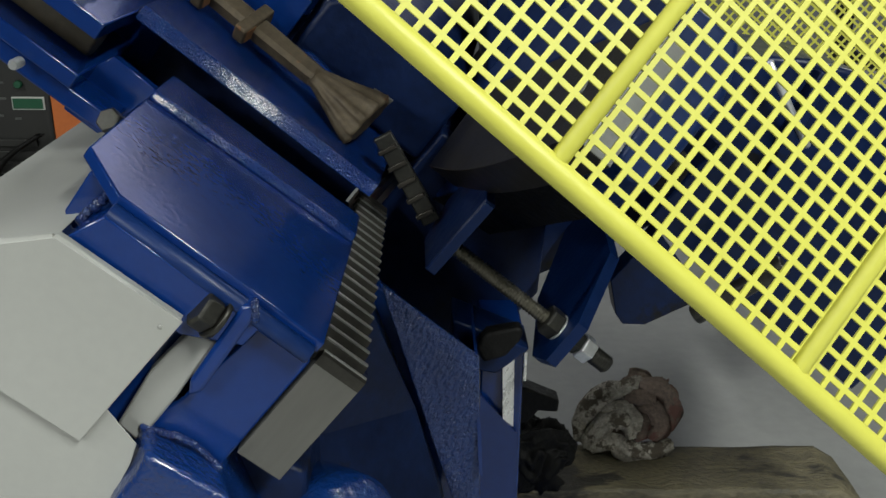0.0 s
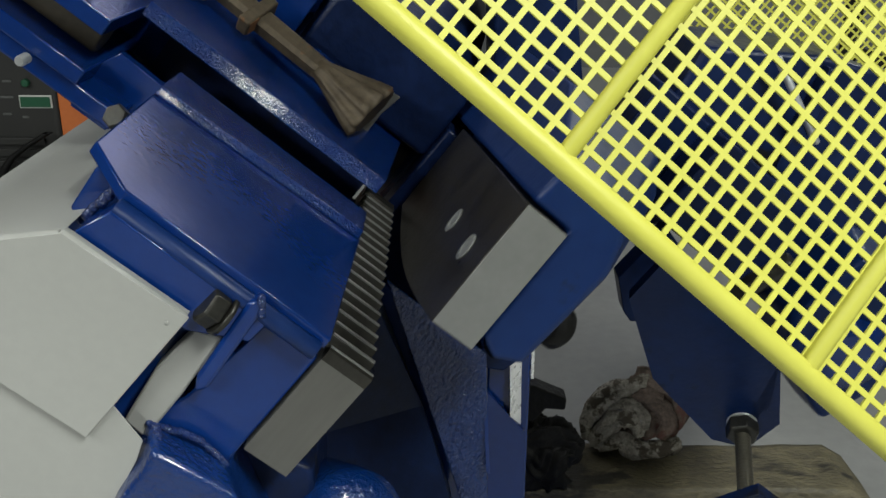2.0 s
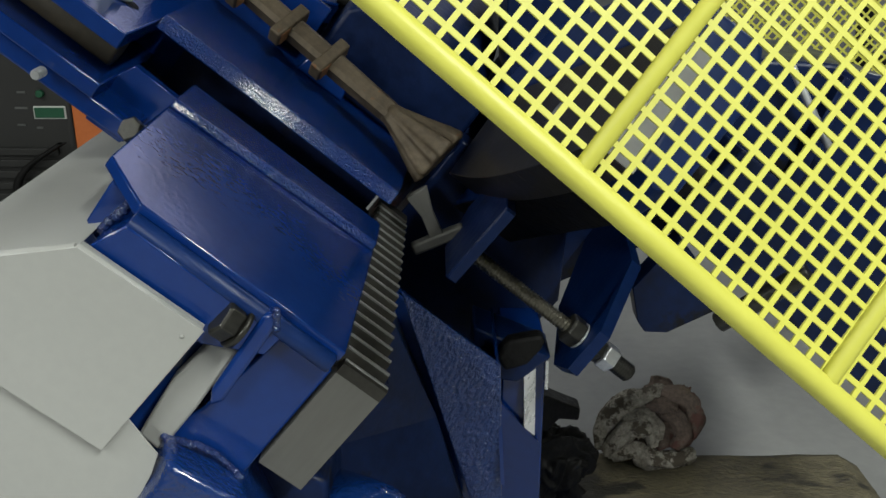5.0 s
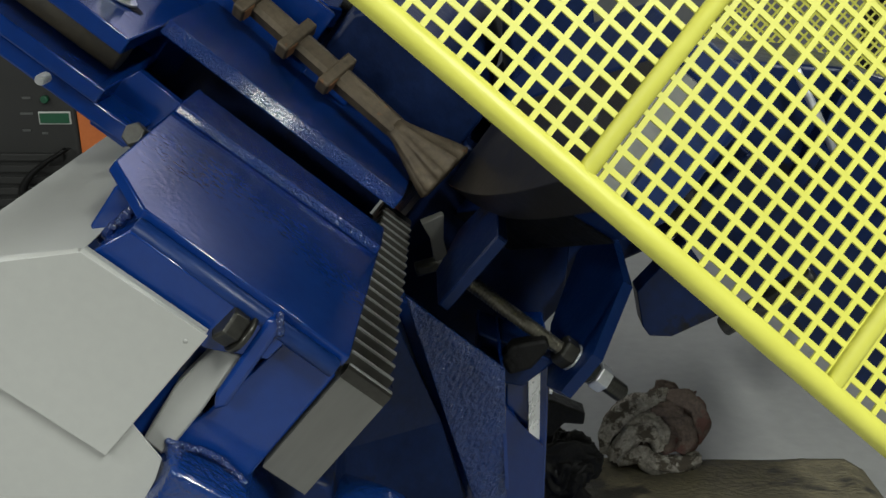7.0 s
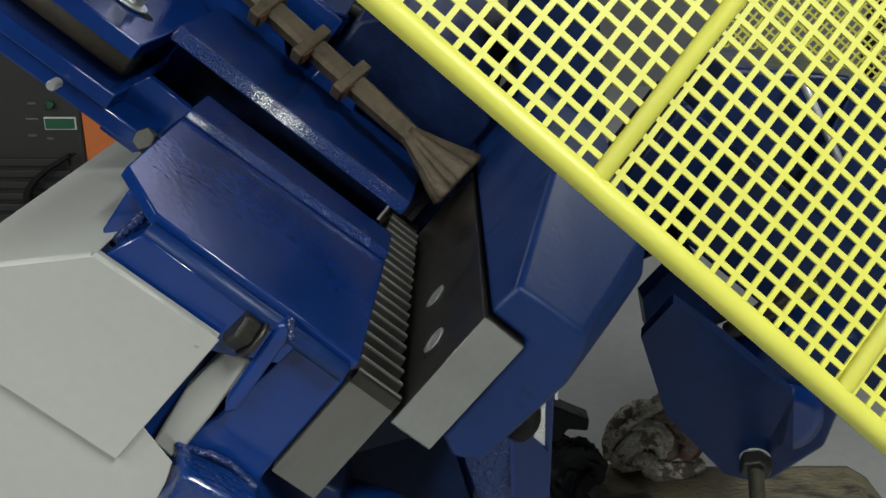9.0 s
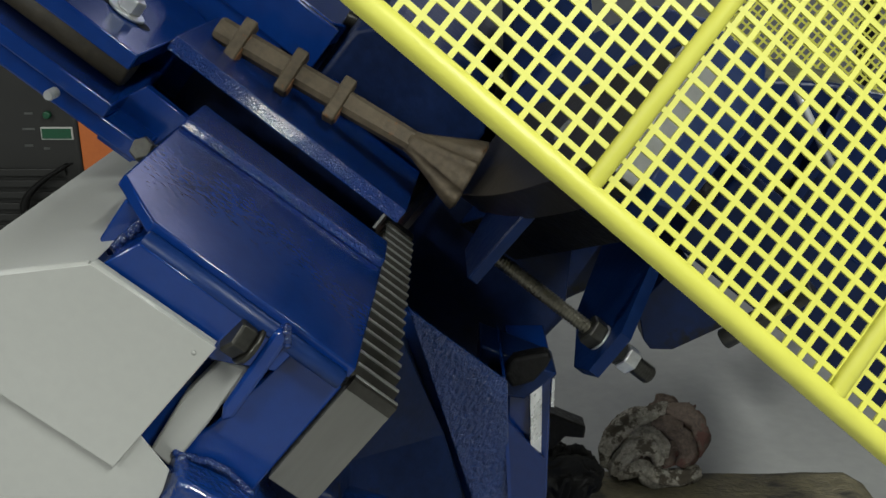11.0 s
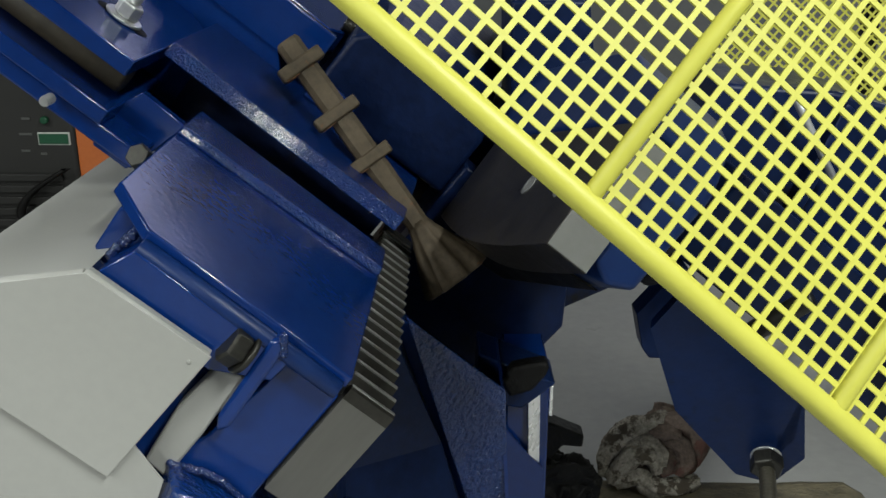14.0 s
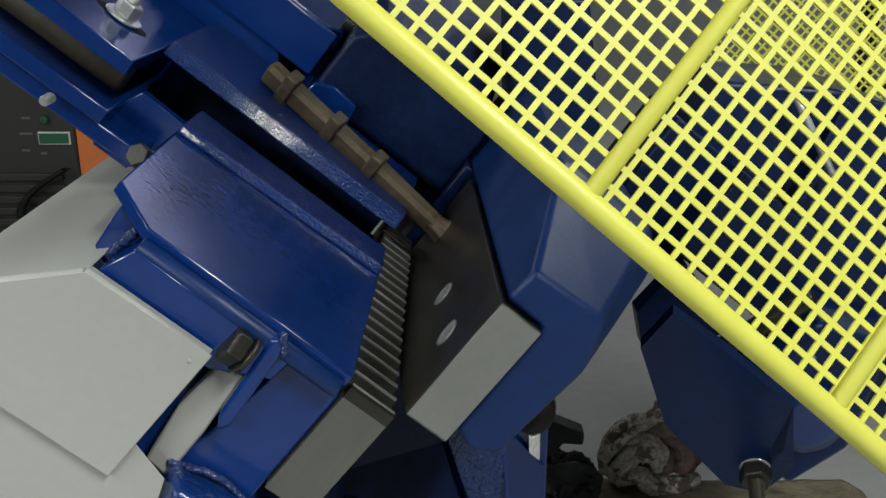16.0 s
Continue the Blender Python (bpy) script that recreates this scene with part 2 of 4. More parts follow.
# ---- the workshop ----
def room():
    bm = bmesh.new()
    n = 60
    grid = [[bm.verts.new((-6 + 12 * i / n, -5 + 12 * j / n, 0.004 * noise.noise((i * 0.3, j * 0.3, 0)))) for j in range(n + 1)] for i in range(n + 1)]
    for i in range(n):
        for j in range(n):
            bm.faces.new((grid[i][j], grid[i + 1][j], grid[i + 1][j + 1], grid[i][j + 1])).smooth = True
    tagged(mesh_object("floor", bm, CONCRETE), "worn grey concrete workshop floor", "floor", kind="structure")
    for name, b in (("wall_north", (-6.2, 6.2, 7.0, 7.2)), ("wall_south", (-6.2, 6.2, -5.2, -5.0)), ("wall_west", (-6.2, -6.0, -5.0, 7.0)), ("wall_east", (6.0, 6.2, -5.0, 7.0))):
        tagged(mesh_object(name, box(b[0], b[1], b[2], b[3], -0.1, 4.2), WALL), "plain grey painted workshop wall", "wall", kind="structure")
    tagged(mesh_object("ceiling", box(-6.2, 6.2, -5.2, 7.2, 4.2, 4.35), WALL), "plain grey workshop ceiling", "ceiling", kind="structure")
    win = thing("window_1", pose(1.25, 6.99, 3.68), "high workshop window with pale daylight", "window", kind="structure")
    part("window_frame", box(-1.4, 1.4, -0.04, 0.0, -0.50, -0.43, 0.004), LABEL, win)
    part("window_frame", box(-1.4, 1.4, -0.04, 0.0, 0.43, 0.50, 0.004), LABEL, win)
    for x in (-1.37, 0.0, 1.37):
        part("window_bar", box(x - 0.03, x + 0.03, -0.039, -0.001, -0.429, 0.429, 0.004), LABEL, win)
    for x in (-0.685, 0.685):
        part("pane", box(x - 0.654, x + 0.654, -0.02, -0.01, -0.429, 0.429), pane, win, "bright daylight pane")
    for lx, ly, lz, lw in LAMPS:
        lamp = thing("ceiling_light", pose(lx, ly, lz), "long white tube light hung from the ceiling", "lamp", "workshop lights")
        part("housing", box(-0.17, 0.17, -0.78, 0.78, 0.0, 0.06, 0.006), LABEL, lamp)
        part("tube", rod((0, -0.74, -0.02), (0, 0.74, -0.02), 0.016), glow, lamp, "glowing tube")
        for y in (-0.6, 0.6):
            part("hanger", rod((0, y, 0.05), (0, y, 4.2 - lz), 0.004, 8), LABEL, lamp)


room()

# ---- the shear: machine axes s (across the blades), l (along the blades), c (the cutting stroke) ----
MACH = pose(-0.0455, 0.7543, 0.8299, 0, 39, 0)
PIVOT_L = 0.75
HINGE = Vector((0.375, 0.4247, 0.05))
HINGE_AXIS = Vector((0.163, -0.215, 0.963)).normalized()


def loft(polys, bevel=0.0):
    """Sections of equal corner count, each a list of corners, skinned and capped."""
    bm = bmesh.new()
    rings = [[bm.verts.new(p) for p in poly] for poly in polys]
    for a, b in zip(rings, rings[1:]):
        for n in range(len(a)):
            bm.faces.new((a[n - 1], a[n], b[n], b[n - 1]))
    bm.faces.new(rings[0]), bm.faces.new(rings[-1][::-1])
    bmesh.ops.recalc_face_normals(bm, faces=bm.faces)
    if bevel:
        for f in bmesh.ops.bevel(bm, geom=bm.edges[:], offset=bevel, segments=3, profile=0.6, affect="EDGES", clamp_overlap=True)["faces"]:
            f.smooth = True
    return bm


def serrated_blade():
    """The fixed blade: a bar whose upper face is cut into sawteeth across its width."""
    prof, y, pitch = [(0.0, -0.0117), (0.0, 0.0)], 0.004, 0.0262
    while y + pitch < 0.49:
        prof += [(y + 0.0022, 0.0015), (y + 0.0045, 0.0006), (y + pitch - 0.010, -0.0105), (y + pitch - 0.004, -0.0108), (y + pitch, -0.0005)]
        y += pitch
    prof += [(0.50, -0.001), (0.50, -0.0117)]
    return prism(prof, -0.048, 0.0, "s")


def shear():
    mach = thing("alligator_shear", MACH, "blue-painted inclined alligator shear with ground steel blades", "machine")
    part("fixed_blade", box(-0.048, 0.0, 0.0, 0.50, -0.131, -0.0118), STEEL, mach, "grey ground steel blade")
    part("serrated_strip", serrated_blade(), SERRATED, mach, "sawtooth upper face of dull steel")
    crest = box(-0.0478, -0.0002, 0.0, 0.0036, -0.0002, 0.0021, 0.0006, None, 1).copy()
    for k in range(18):
        part("tooth_crest", moved(crest.copy(), Matrix.Translation((0, 0.0045 + 0.0262 * k, 0))), PALE_STEEL, mach, "worn bright tooth crest")
    part("blade_holder", prism([(-0.107, -0.017), (-0.0505, -0.015), (-0.0505, -0.17), (-0.15, -0.20), (-0.134, -0.165), (-0.119, -0.118)], 0.004, 0.46, "l", 0.003), BLUE, mach)
    # Dark strip along the holder's top: the black gap's shade as a solid.
    part("gap_shade_strip", prism([(-0.106, -0.0135), (-0.0505, -0.0115), (-0.0505, -0.0035), (-0.108, -0.0055)], 0.006, 0.40, "l"), GREASE_AND_SHADE, mach, "dark strip standing in for a shaded gap")
    # casting boss below the holder
    boss = loft([[(-0.114, -0.045, -0.209), (-0.112, -0.045, -0.179), (-0.118, -0.045, -0.153), (-0.032, -0.045, -0.146), (0.0, -0.045, -0.18), (-0.098, -0.045, -0.27)],
                 [(-0.122, 0.0, -0.237), (-0.127, 0.0, -0.188), (-0.133, 0.0, -0.161), (-0.051, 0.0, -0.153), (0.02, 0.0, -0.197), (-0.094, 0.0, -0.299)],
                 [(-0.13, 0.10, -0.237), (-0.135, 0.10, -0.188), (-0.137, 0.10, -0.161), (-0.052, 0.10, -0.153), (0.02, 0.10, -0.197), (-0.094, 0.10, -0.299)]], 0.007)
    part("casting_boss", boss, BLUE_ROUGH, mach)
    part("weld_seam", bead((-0.130, -0.002, -0.162), (-0.100, -0.002, -0.150), 0.0042, 11), WELD, mach)
    part("weld_seam", bead((-0.100, -0.002, -0.150), (-0.083, -0.002, -0.147), 0.0036, 12), WELD, mach)
    part("weld_seam", bead((-0.083, -0.002, -0.147), (-0.051, -0.002, -0.153), 0.003, 13), WELD, mach)
    part("weld_seam", bead((-0.122, -0.008, -0.160), (-0.113, -0.022, -0.160), 0.0045, 14), WELD, mach)
    part("jaw_bed", prism([(-0.15, -0.18), (0.03, -0.14), (0.10, -0.22), (0.05, -0.34), (-0.16, -0.32)], 0.05, 0.50, "l", 0.006), BLUE_GRIMY_SHADED, mach)
    # hood over the fixed jaw
    hood = prism([(-0.268, 0.0), (-0.054, -0.006), (-0.045, 0.331), (-0.319, 0.331), (-0.314, 0.046)], 0.0, 0.012, "c", 0.002)
    part("hood_plate", hood, BLUE, mach)
    bend = []
    for k in range(9):
        a = radians(48 * k / 8)
        bend.append((0.330 + 0.10 * sin(a), 0.012 - 0.10 * (1 - cos(a))))
    bend += [(0.436, -0.25), (0.421, -0.25)] + [(y - 0.009 * sin(radians(48 * k / 8)), z - 0.012 * cos(radians(48 * k / 8))) for k, (y, z) in reversed(list(enumerate(bend[:9])))]
    part("rolled_edge", prism(bend, -0.319, -0.046, "s"), BLUE_PEEL, mach)
    part("hood_step", loft([[(-0.317, 0.236, 0.0125), (-0.317, 0.2435, 0.0215), (-0.317, 0.3295, 0.0205), (-0.317, 0.3295, 0.0125)],
                            [(-0.049, 0.254, 0.0125), (-0.049, 0.2615, 0.0215), (-0.049, 0.3295, 0.0205), (-0.049, 0.3295, 0.0125)]], 0.003), BLUE_PEEL, mach)
    part("hood_front", prism([(-0.266, -0.004), (-0.108, -0.006), (-0.11, -0.03), (-0.158, -0.055), (-0.268, -0.058), (-0.281, -0.040)], -0.016, 0.03, "l", 0.002), BLUE, mach)
    part("hood_end", prism([(-0.300, -0.0), (-0.298, -0.045), (-0.284, -0.055), (-0.27, -0.05), (-0.262, -0.001)], 0.03, 0.09, "l", 0.002), BLUE, mach)
    part("weld_seam", bead((-0.276, 0.016, -0.004), (-0.282, 0.018, -0.036), 0.005, 1), WELD, mach)
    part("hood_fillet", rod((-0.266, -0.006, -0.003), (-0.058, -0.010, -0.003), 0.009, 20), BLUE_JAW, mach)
    # clamping bracket, its bolt and the pale slide behind them
    lug = prism([(-0.133, 0.002), (-0.126, 0.012), (-0.118, 0.004), (-0.112, -0.088), (-0.119, -0.099), (-0.127, -0.084)], -0.02, -0.002, "l", 0.004)
    part("clamp_lug", lug, BLUE, mach)
    part("weld_seam", bead((-0.126, -0.02, 0.013), (-0.117, -0.02, 0.0), 0.0035, 3), WELD, mach)
    part("slide_plate", prism([(-0.150, -0.174), (-0.124, -0.178), (-0.124, -0.117), (-0.128, -0.05), (-0.152, -0.056), (-0.157, -0.112)], -0.002, 0.02, "l", 0.003), COVER, mach, "pale grey slide plate")
    d = Vector((-0.95, -0.24, 0.10)).normalized()
    p = Vector((-0.1404, -0.012, -0.0233))
    part("washer", lathe([(0.020, 0), (0.021, 0.0006), (0.021, 0.004), (0.020, 0.0048)], 28, None, along(p, d)), BLACK_STEEL, mach, "black steel washer")
    part("hex_bolt", hexnut(p + d * 0.005, d, 0.033, 0.017), BLACK_STEEL, mach, "black steel hexagon bolt head")
    part("side_wall", prism([(-0.165, -0.03), (-0.11, -0.03), (-0.13, -0.2), (-0.17, -0.2)], 0.035, 0.3, "l"), BLUE, mach)
    # feed shelf on which the stock lies, with the wall below it
    part("feed_shelf", loft([[(-0.391, 0.354, 0.0385), (-0.391, 0.366, 0.055), (-0.391, 0.70, 0.055), (-0.391, 0.70, 0.036), (-0.391, 0.366, 0.036)],
                             [(-0.052, 0.354, 0.0385), (-0.050, 0.366, 0.055), (-0.030, 0.70, 0.055), (-0.030, 0.70, 0.036), (-0.050, 0.366, 0.036)]], 0.002), BLUE_PEEL, mach)
    part("shelf_web", prism([(-0.36, 0.036), (-0.06, 0.036), (-0.06, -0.32), (-0.36, -0.32)], 0.44, 0.47, "l"), BLUE_GRIMY_SHADED, mach)
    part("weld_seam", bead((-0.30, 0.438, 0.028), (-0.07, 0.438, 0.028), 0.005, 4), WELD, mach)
    part("back_fence", prism([(-0.42, 0.055), (-0.04, 0.055), (-0.04, 0.10), (-0.42, 0.10)], 0.70, 0.73, "l", 0.003), BLUE_GRIMY_SHADED, mach)
    # roller box at the rear of the hood
    part("upper_box_plate", prism([(-0.60, 0.25), (-0.394, 0.25), (-0.393, 0.56), (-0.60, 0.75)], 0.023, 0.043, "c", 0.002), BLUE, mach)
    part("lower_box_plate", prism([(-0.62, 0.25), (-0.387, 0.25), (-0.387, 0.45), (-0.62, 0.45)], -0.038, -0.019, "c", 0.002), BLUE, mach)
    part("box_wall", prism([(-0.43, -0.07), (-0.30, -0.07), (-0.30, 0.03), (-0.36, 0.05), (-0.43, 0.023)], 0.46, 0.475, "l"), BLUE, mach)
    part("box_back", prism([(-0.66, -0.055), (-0.30, -0.06), (-0.28, 0.05), (-0.34, 0.12), (-0.66, 0.022)], 0.585, 0.61, "l"), BLUE, mach)
    part("box_side", prism([(0.40, 0.022), (0.40, -0.018), (0.58, -0.018), (0.58, 0.022)], -0.43, -0.42, "s"), BLUE_GRIMY_SHADED, mach)
    part("box_tie", prism([(-0.398, -0.060), (-0.398, -0.040), (-0.378, 0.001), (-0.319, -0.001), (-0.323, -0.013), (-0.338, -0.069), (-0.345, -0.085), (-0.39, -0.085)], 0.31, 0.325, "l", 0.001), BLUE, mach)
    part("box_floor", prism([(-0.66, 0.256), (-0.335, 0.256), (-0.335, 0.5), (-0.66, 0.5)], -0.060, -0.039, "c", 0.003), BLUE, mach)
    part("roller", rod((-0.60, 0.315, 0.002), (-0.40, 0.315, 0.002), 0.0205, 28), RUBBER, mach, "brown rubber roller")
    part("stud", threaded((-0.441, 0.245, -0.043), (-0.441, 0.226, -0.044), 0.0058, 0.0030), ZINC, mach, "bright threaded stud")
    q = Vector((-0.448, 0.352, 0.044))
    # Flat dark patch on the plate: the open slot's inner shade as colour.
    slot = [(q.x - 0.012 * cos(tau * k / 24) + (0.02 if 6 < k < 18 else -0.02), q.y + 0.012 * sin(tau * k / 24)) for k in range(24)]
    part("slot", prism(slot, 0.0431, 0.0437, "c"), GREASE_AND_SHADE, mach, "dark patch in place of an open slot")
    part("slot_washer", lathe([(0.021, 0), (0.022, 0.001), (0.022, 0.003), (0.021, 0.004)], 32, None, Matrix.Translation(q)), ZINC, mach, "bright zinc washer")
    part("nut", hexnut(q + Vector((0, 0, 0.004)), (0, 0, 1), 0.026, 0.018), ZINC, mach, "bright zinc nut")
    part("stud", threaded(q, q + Vector((0, 0, 0.045)), 0.008, 0.0025), ZINC, mach, "bright zinc stud")
    part("hex_bolt", hexnut((-0.323, 0.20, -0.020), (-0.5, -0.7, 0.3), 0.024, 0.016), BLACK_STEEL, mach, "dark steel hexagon bolt head")
    # rear blocks and pivot housing
    part("rear_plate", prism([(-0.45, 0.60), (-0.265, 0.60), (-0.245, 0.66), (-0.25, 0.95), (-0.45, 0.95)], 0.11, 0.145, "c", 0.003), BLUE, mach)
    part("rear_fence_plate", prism([(-0.45, 0.076), (-0.2485, 0.076), (-0.250, 0.1435), (-0.45, 0.1435)], 0.580, 0.598, "l", 0.003), BLUE, mach)
    part("stop_block", prism([(-0.240, 0.056), (-0.165, 0.056), (-0.172, 0.088), (-0.21, 0.092), (-0.236, 0.080)], 0.555, 0.575, "l", 0.003), BLUE, mach)
    part("rear_post", prism([(-0.43, 0.05), (-0.24, 0.05), (-0.24, 0.11), (-0.43, 0.11)], 0.735, 0.90, "l", 0.003), BLUE_GRIMY_SHADED, mach)
    part("rear_adjuster", threaded((-0.255, 0.66, 0.155), (-0.19, 0.66, 0.165), 0.014, 0.003), BLACK_STEEL, mach, "black adjusting screw")
    part("nut", hexnut((-0.225, 0.655, 0.16), (1, 0, 0.1), 0.040, 0.022), ZINC, mach, "bright zinc nut")
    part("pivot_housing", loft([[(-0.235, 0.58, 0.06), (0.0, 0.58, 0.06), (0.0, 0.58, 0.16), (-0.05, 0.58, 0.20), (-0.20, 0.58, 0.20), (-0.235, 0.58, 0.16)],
                                [(-0.26, 0.95, 0.0), (0.0, 0.95, 0.0), (0.0, 0.95, 0.24), (-0.05, 0.95, 0.28), (-0.20, 0.95, 0.28), (-0.26, 0.95, 0.24)]], 0.008), BLUE_GRIMY_SHADED, mach)
    part("frame_back", prism([(0.0, -0.30), (0.26, -0.30), (0.27, 0.02), (0.20, 0.12), (0.0, 0.12)], 0.56, 0.62, "l", 0.004), BLUE_GRIMY_SHADED, mach)
    part("pivot_shaft", rod((-0.28, 0.75, 0.0), (0.30, 0.75, 0.0), 0.055, 32), MILLED, mach, "oily steel pivot shaft")
    # front gusset of the lower frame
    part("gusset", loft([[(0.0046, 0.25, -0.0045), (0.157, 0.255, -0.006), (0.33, 0.25, -0.209), (0.321, 0.25, -0.222), (0.144, 0.25, -0.101)],
                         [(0.01, 0.27, -0.01), (0.158, 0.275, -0.012), (0.333, 0.27, -0.21), (0.325, 0.27, -0.222), (0.148, 0.27, -0.107)]], 0.002), BLUE_BRUSHED, mach, "brush-marked blue gusset")
    part("gusset_web", loft([[(0.0, 0.22, -0.02), (0.14, 0.25, -0.106), (0.26, 0.22, -0.19), (0.18, 0.10, -0.30), (-0.02, 0.10, -0.20)],
                             [(0.0, 0.30, -0.03), (0.14, 0.30, -0.12), (0.26, 0.30, -0.20), (0.18, 0.30, -0.30), (-0.02, 0.30, -0.20)]], 0.002), BLUE_GRIMY_SHADED, mach)
    part("gusset_side", loft([[(0.152, 0.27, -0.009), (0.157, 0.27, -0.009), (0.262, 0.24, -0.125), (0.256, 0.24, -0.125)],
                              [(0.152, 0.42, -0.009), (0.157, 0.42, -0.009), (0.262, 0.42, -0.125), (0.256, 0.42, -0.125)]]), BLUE, mach)
    part("scrap_chute", prism([(0.13, -0.02), (0.235, 0.01), (0.225, -0.045), (0.17, -0.075)], 0.345, 0.42, "l", 0.004), BLUE_WORN_SHADED, mach)
    part("rubber_buffer", prism([(0.169, -0.025), (0.1675, 0.0), (0.180, 0.016), (0.1956, 0.033), (0.205, 0.029), (0.2076, 0.017), (0.2079, -0.009), (0.1918, -0.034)], 0.32, 0.344, "l", 0.006), GREASE_AND_SHADE, mach, "black rubber buffer")
    part("round_boss", lathe([(0.01, 0.05), (0.045, 0.045), (0.058, 0.03), (0.06, 0.0), (0.06, -0.1)], 40, None, along((0.098, 0.07, -0.185), (0.629 * 0.3, -0.75, 0.6))), BLUE_ROUGH, mach)
    # upright legs (plumb) below the inclined frame
    inv = MACH.inverted()
    part("frame_side", prism([(-0.06, -0.03), (0.15, -0.03), (0.262, -0.14), (0.36, -0.36), (-0.10, -0.42)], 0.305, 0.33, "l", 0.003), BLUE, mach)
    leg = moved(box(0.083, 0.1415, 1.15, 1.27, 0.0, 0.685, 0.003), inv)
    part("leg", leg, BLUE, mach)
    # Two near-white strips added on the leg where glare shows.
    part("leg_glare", moved(loft([[(0.1155, 1.148, 0.540), (0.1315, 1.148, 0.540), (0.1155, 1.138, 0.540)], [(0.1105, 1.148, 0.690), (0.1285, 1.148, 0.690), (0.1105, 1.138, 0.690)]], 0.001), inv), GLARE, mach, "near-white strip in place of glare on the leg")
    part("leg_glare", moved(box(0.1417, 0.1465, 1.150, 1.156, 0.615, 0.660, 0.001), inv), GLARE, mach, "near-white strip in place of glare on the leg")
    part("leg_brace", moved(prism([(0.083, 0.60), (0.135, 0.54), (0.135, 0.20), (0.083, 0.20)], 1.138, 1.147, "l"), inv), BLUE, mach)
    part("leg", moved(box(-0.36, -0.28, 1.15, 1.27, 0.0, 0.72, 0.003), inv), BLUE, mach)
    part("base_plate", moved(box(-0.48, 0.42, 0.95, 1.60, 0.0, 0.03, 0.003), inv), BLUE, mach)
    part("hanging_bracket", prism([(0.299, 0.124), (0.340, 0.091), (0.358, 0.086), (0.383, 0.105), (0.42, 0.19), (0.30, 0.22)], 0.46, 0.50, "l", 0.002), BLUE_GRIMY_SHADED, mach)
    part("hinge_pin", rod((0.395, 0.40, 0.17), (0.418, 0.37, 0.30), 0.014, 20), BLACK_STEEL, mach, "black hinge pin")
    part("hinge_beam", prism([(0.28, 0.22), (0.70, 0.22), (0.70, 0.36), (0.28, 0.36)], 0.47, 0.56, "l", 0.004), BLUE_GRIMY_SHADED, mach)
    part("body_block", prism([(0.22, 0.02), (0.26, 0.02), (0.42, 0.36), (0.20, 0.36)], 0.60, 0.80, "l", 0.005), BLUE_GRIMY_SHADED, mach)
    part("drive_housing", prism([(0.229, 0.439), (0.252, 0.282), (0.313, 0.185), (0.422, 0.261), (0.595, 0.253), (0.80, 0.35), (0.80, 0.60), (0.453, 0.575), (0.368, 0.536), (0.258, 0.458)], 0.65, 0.90, "l", 0.008), BLUE_GRIMY_SHADED, mach)
    part("drive_rib", prism([(0.45, 0.30), (0.47, 0.30), (0.40, 0.53), (0.38, 0.53)], 0.62, 0.651, "l", 0.003), BLUE_GRIMY_SHADED, mach)
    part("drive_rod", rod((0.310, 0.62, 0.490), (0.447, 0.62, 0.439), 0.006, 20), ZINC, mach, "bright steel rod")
    part("rear_bracket", prism([(-0.09, 0.332), (-0.001, 0.404), (0.15, 0.26), (0.033, 0.188)], 0.65, 0.90, "l", 0.006), BLUE_GRIMY_SHADED, mach)
    return mach


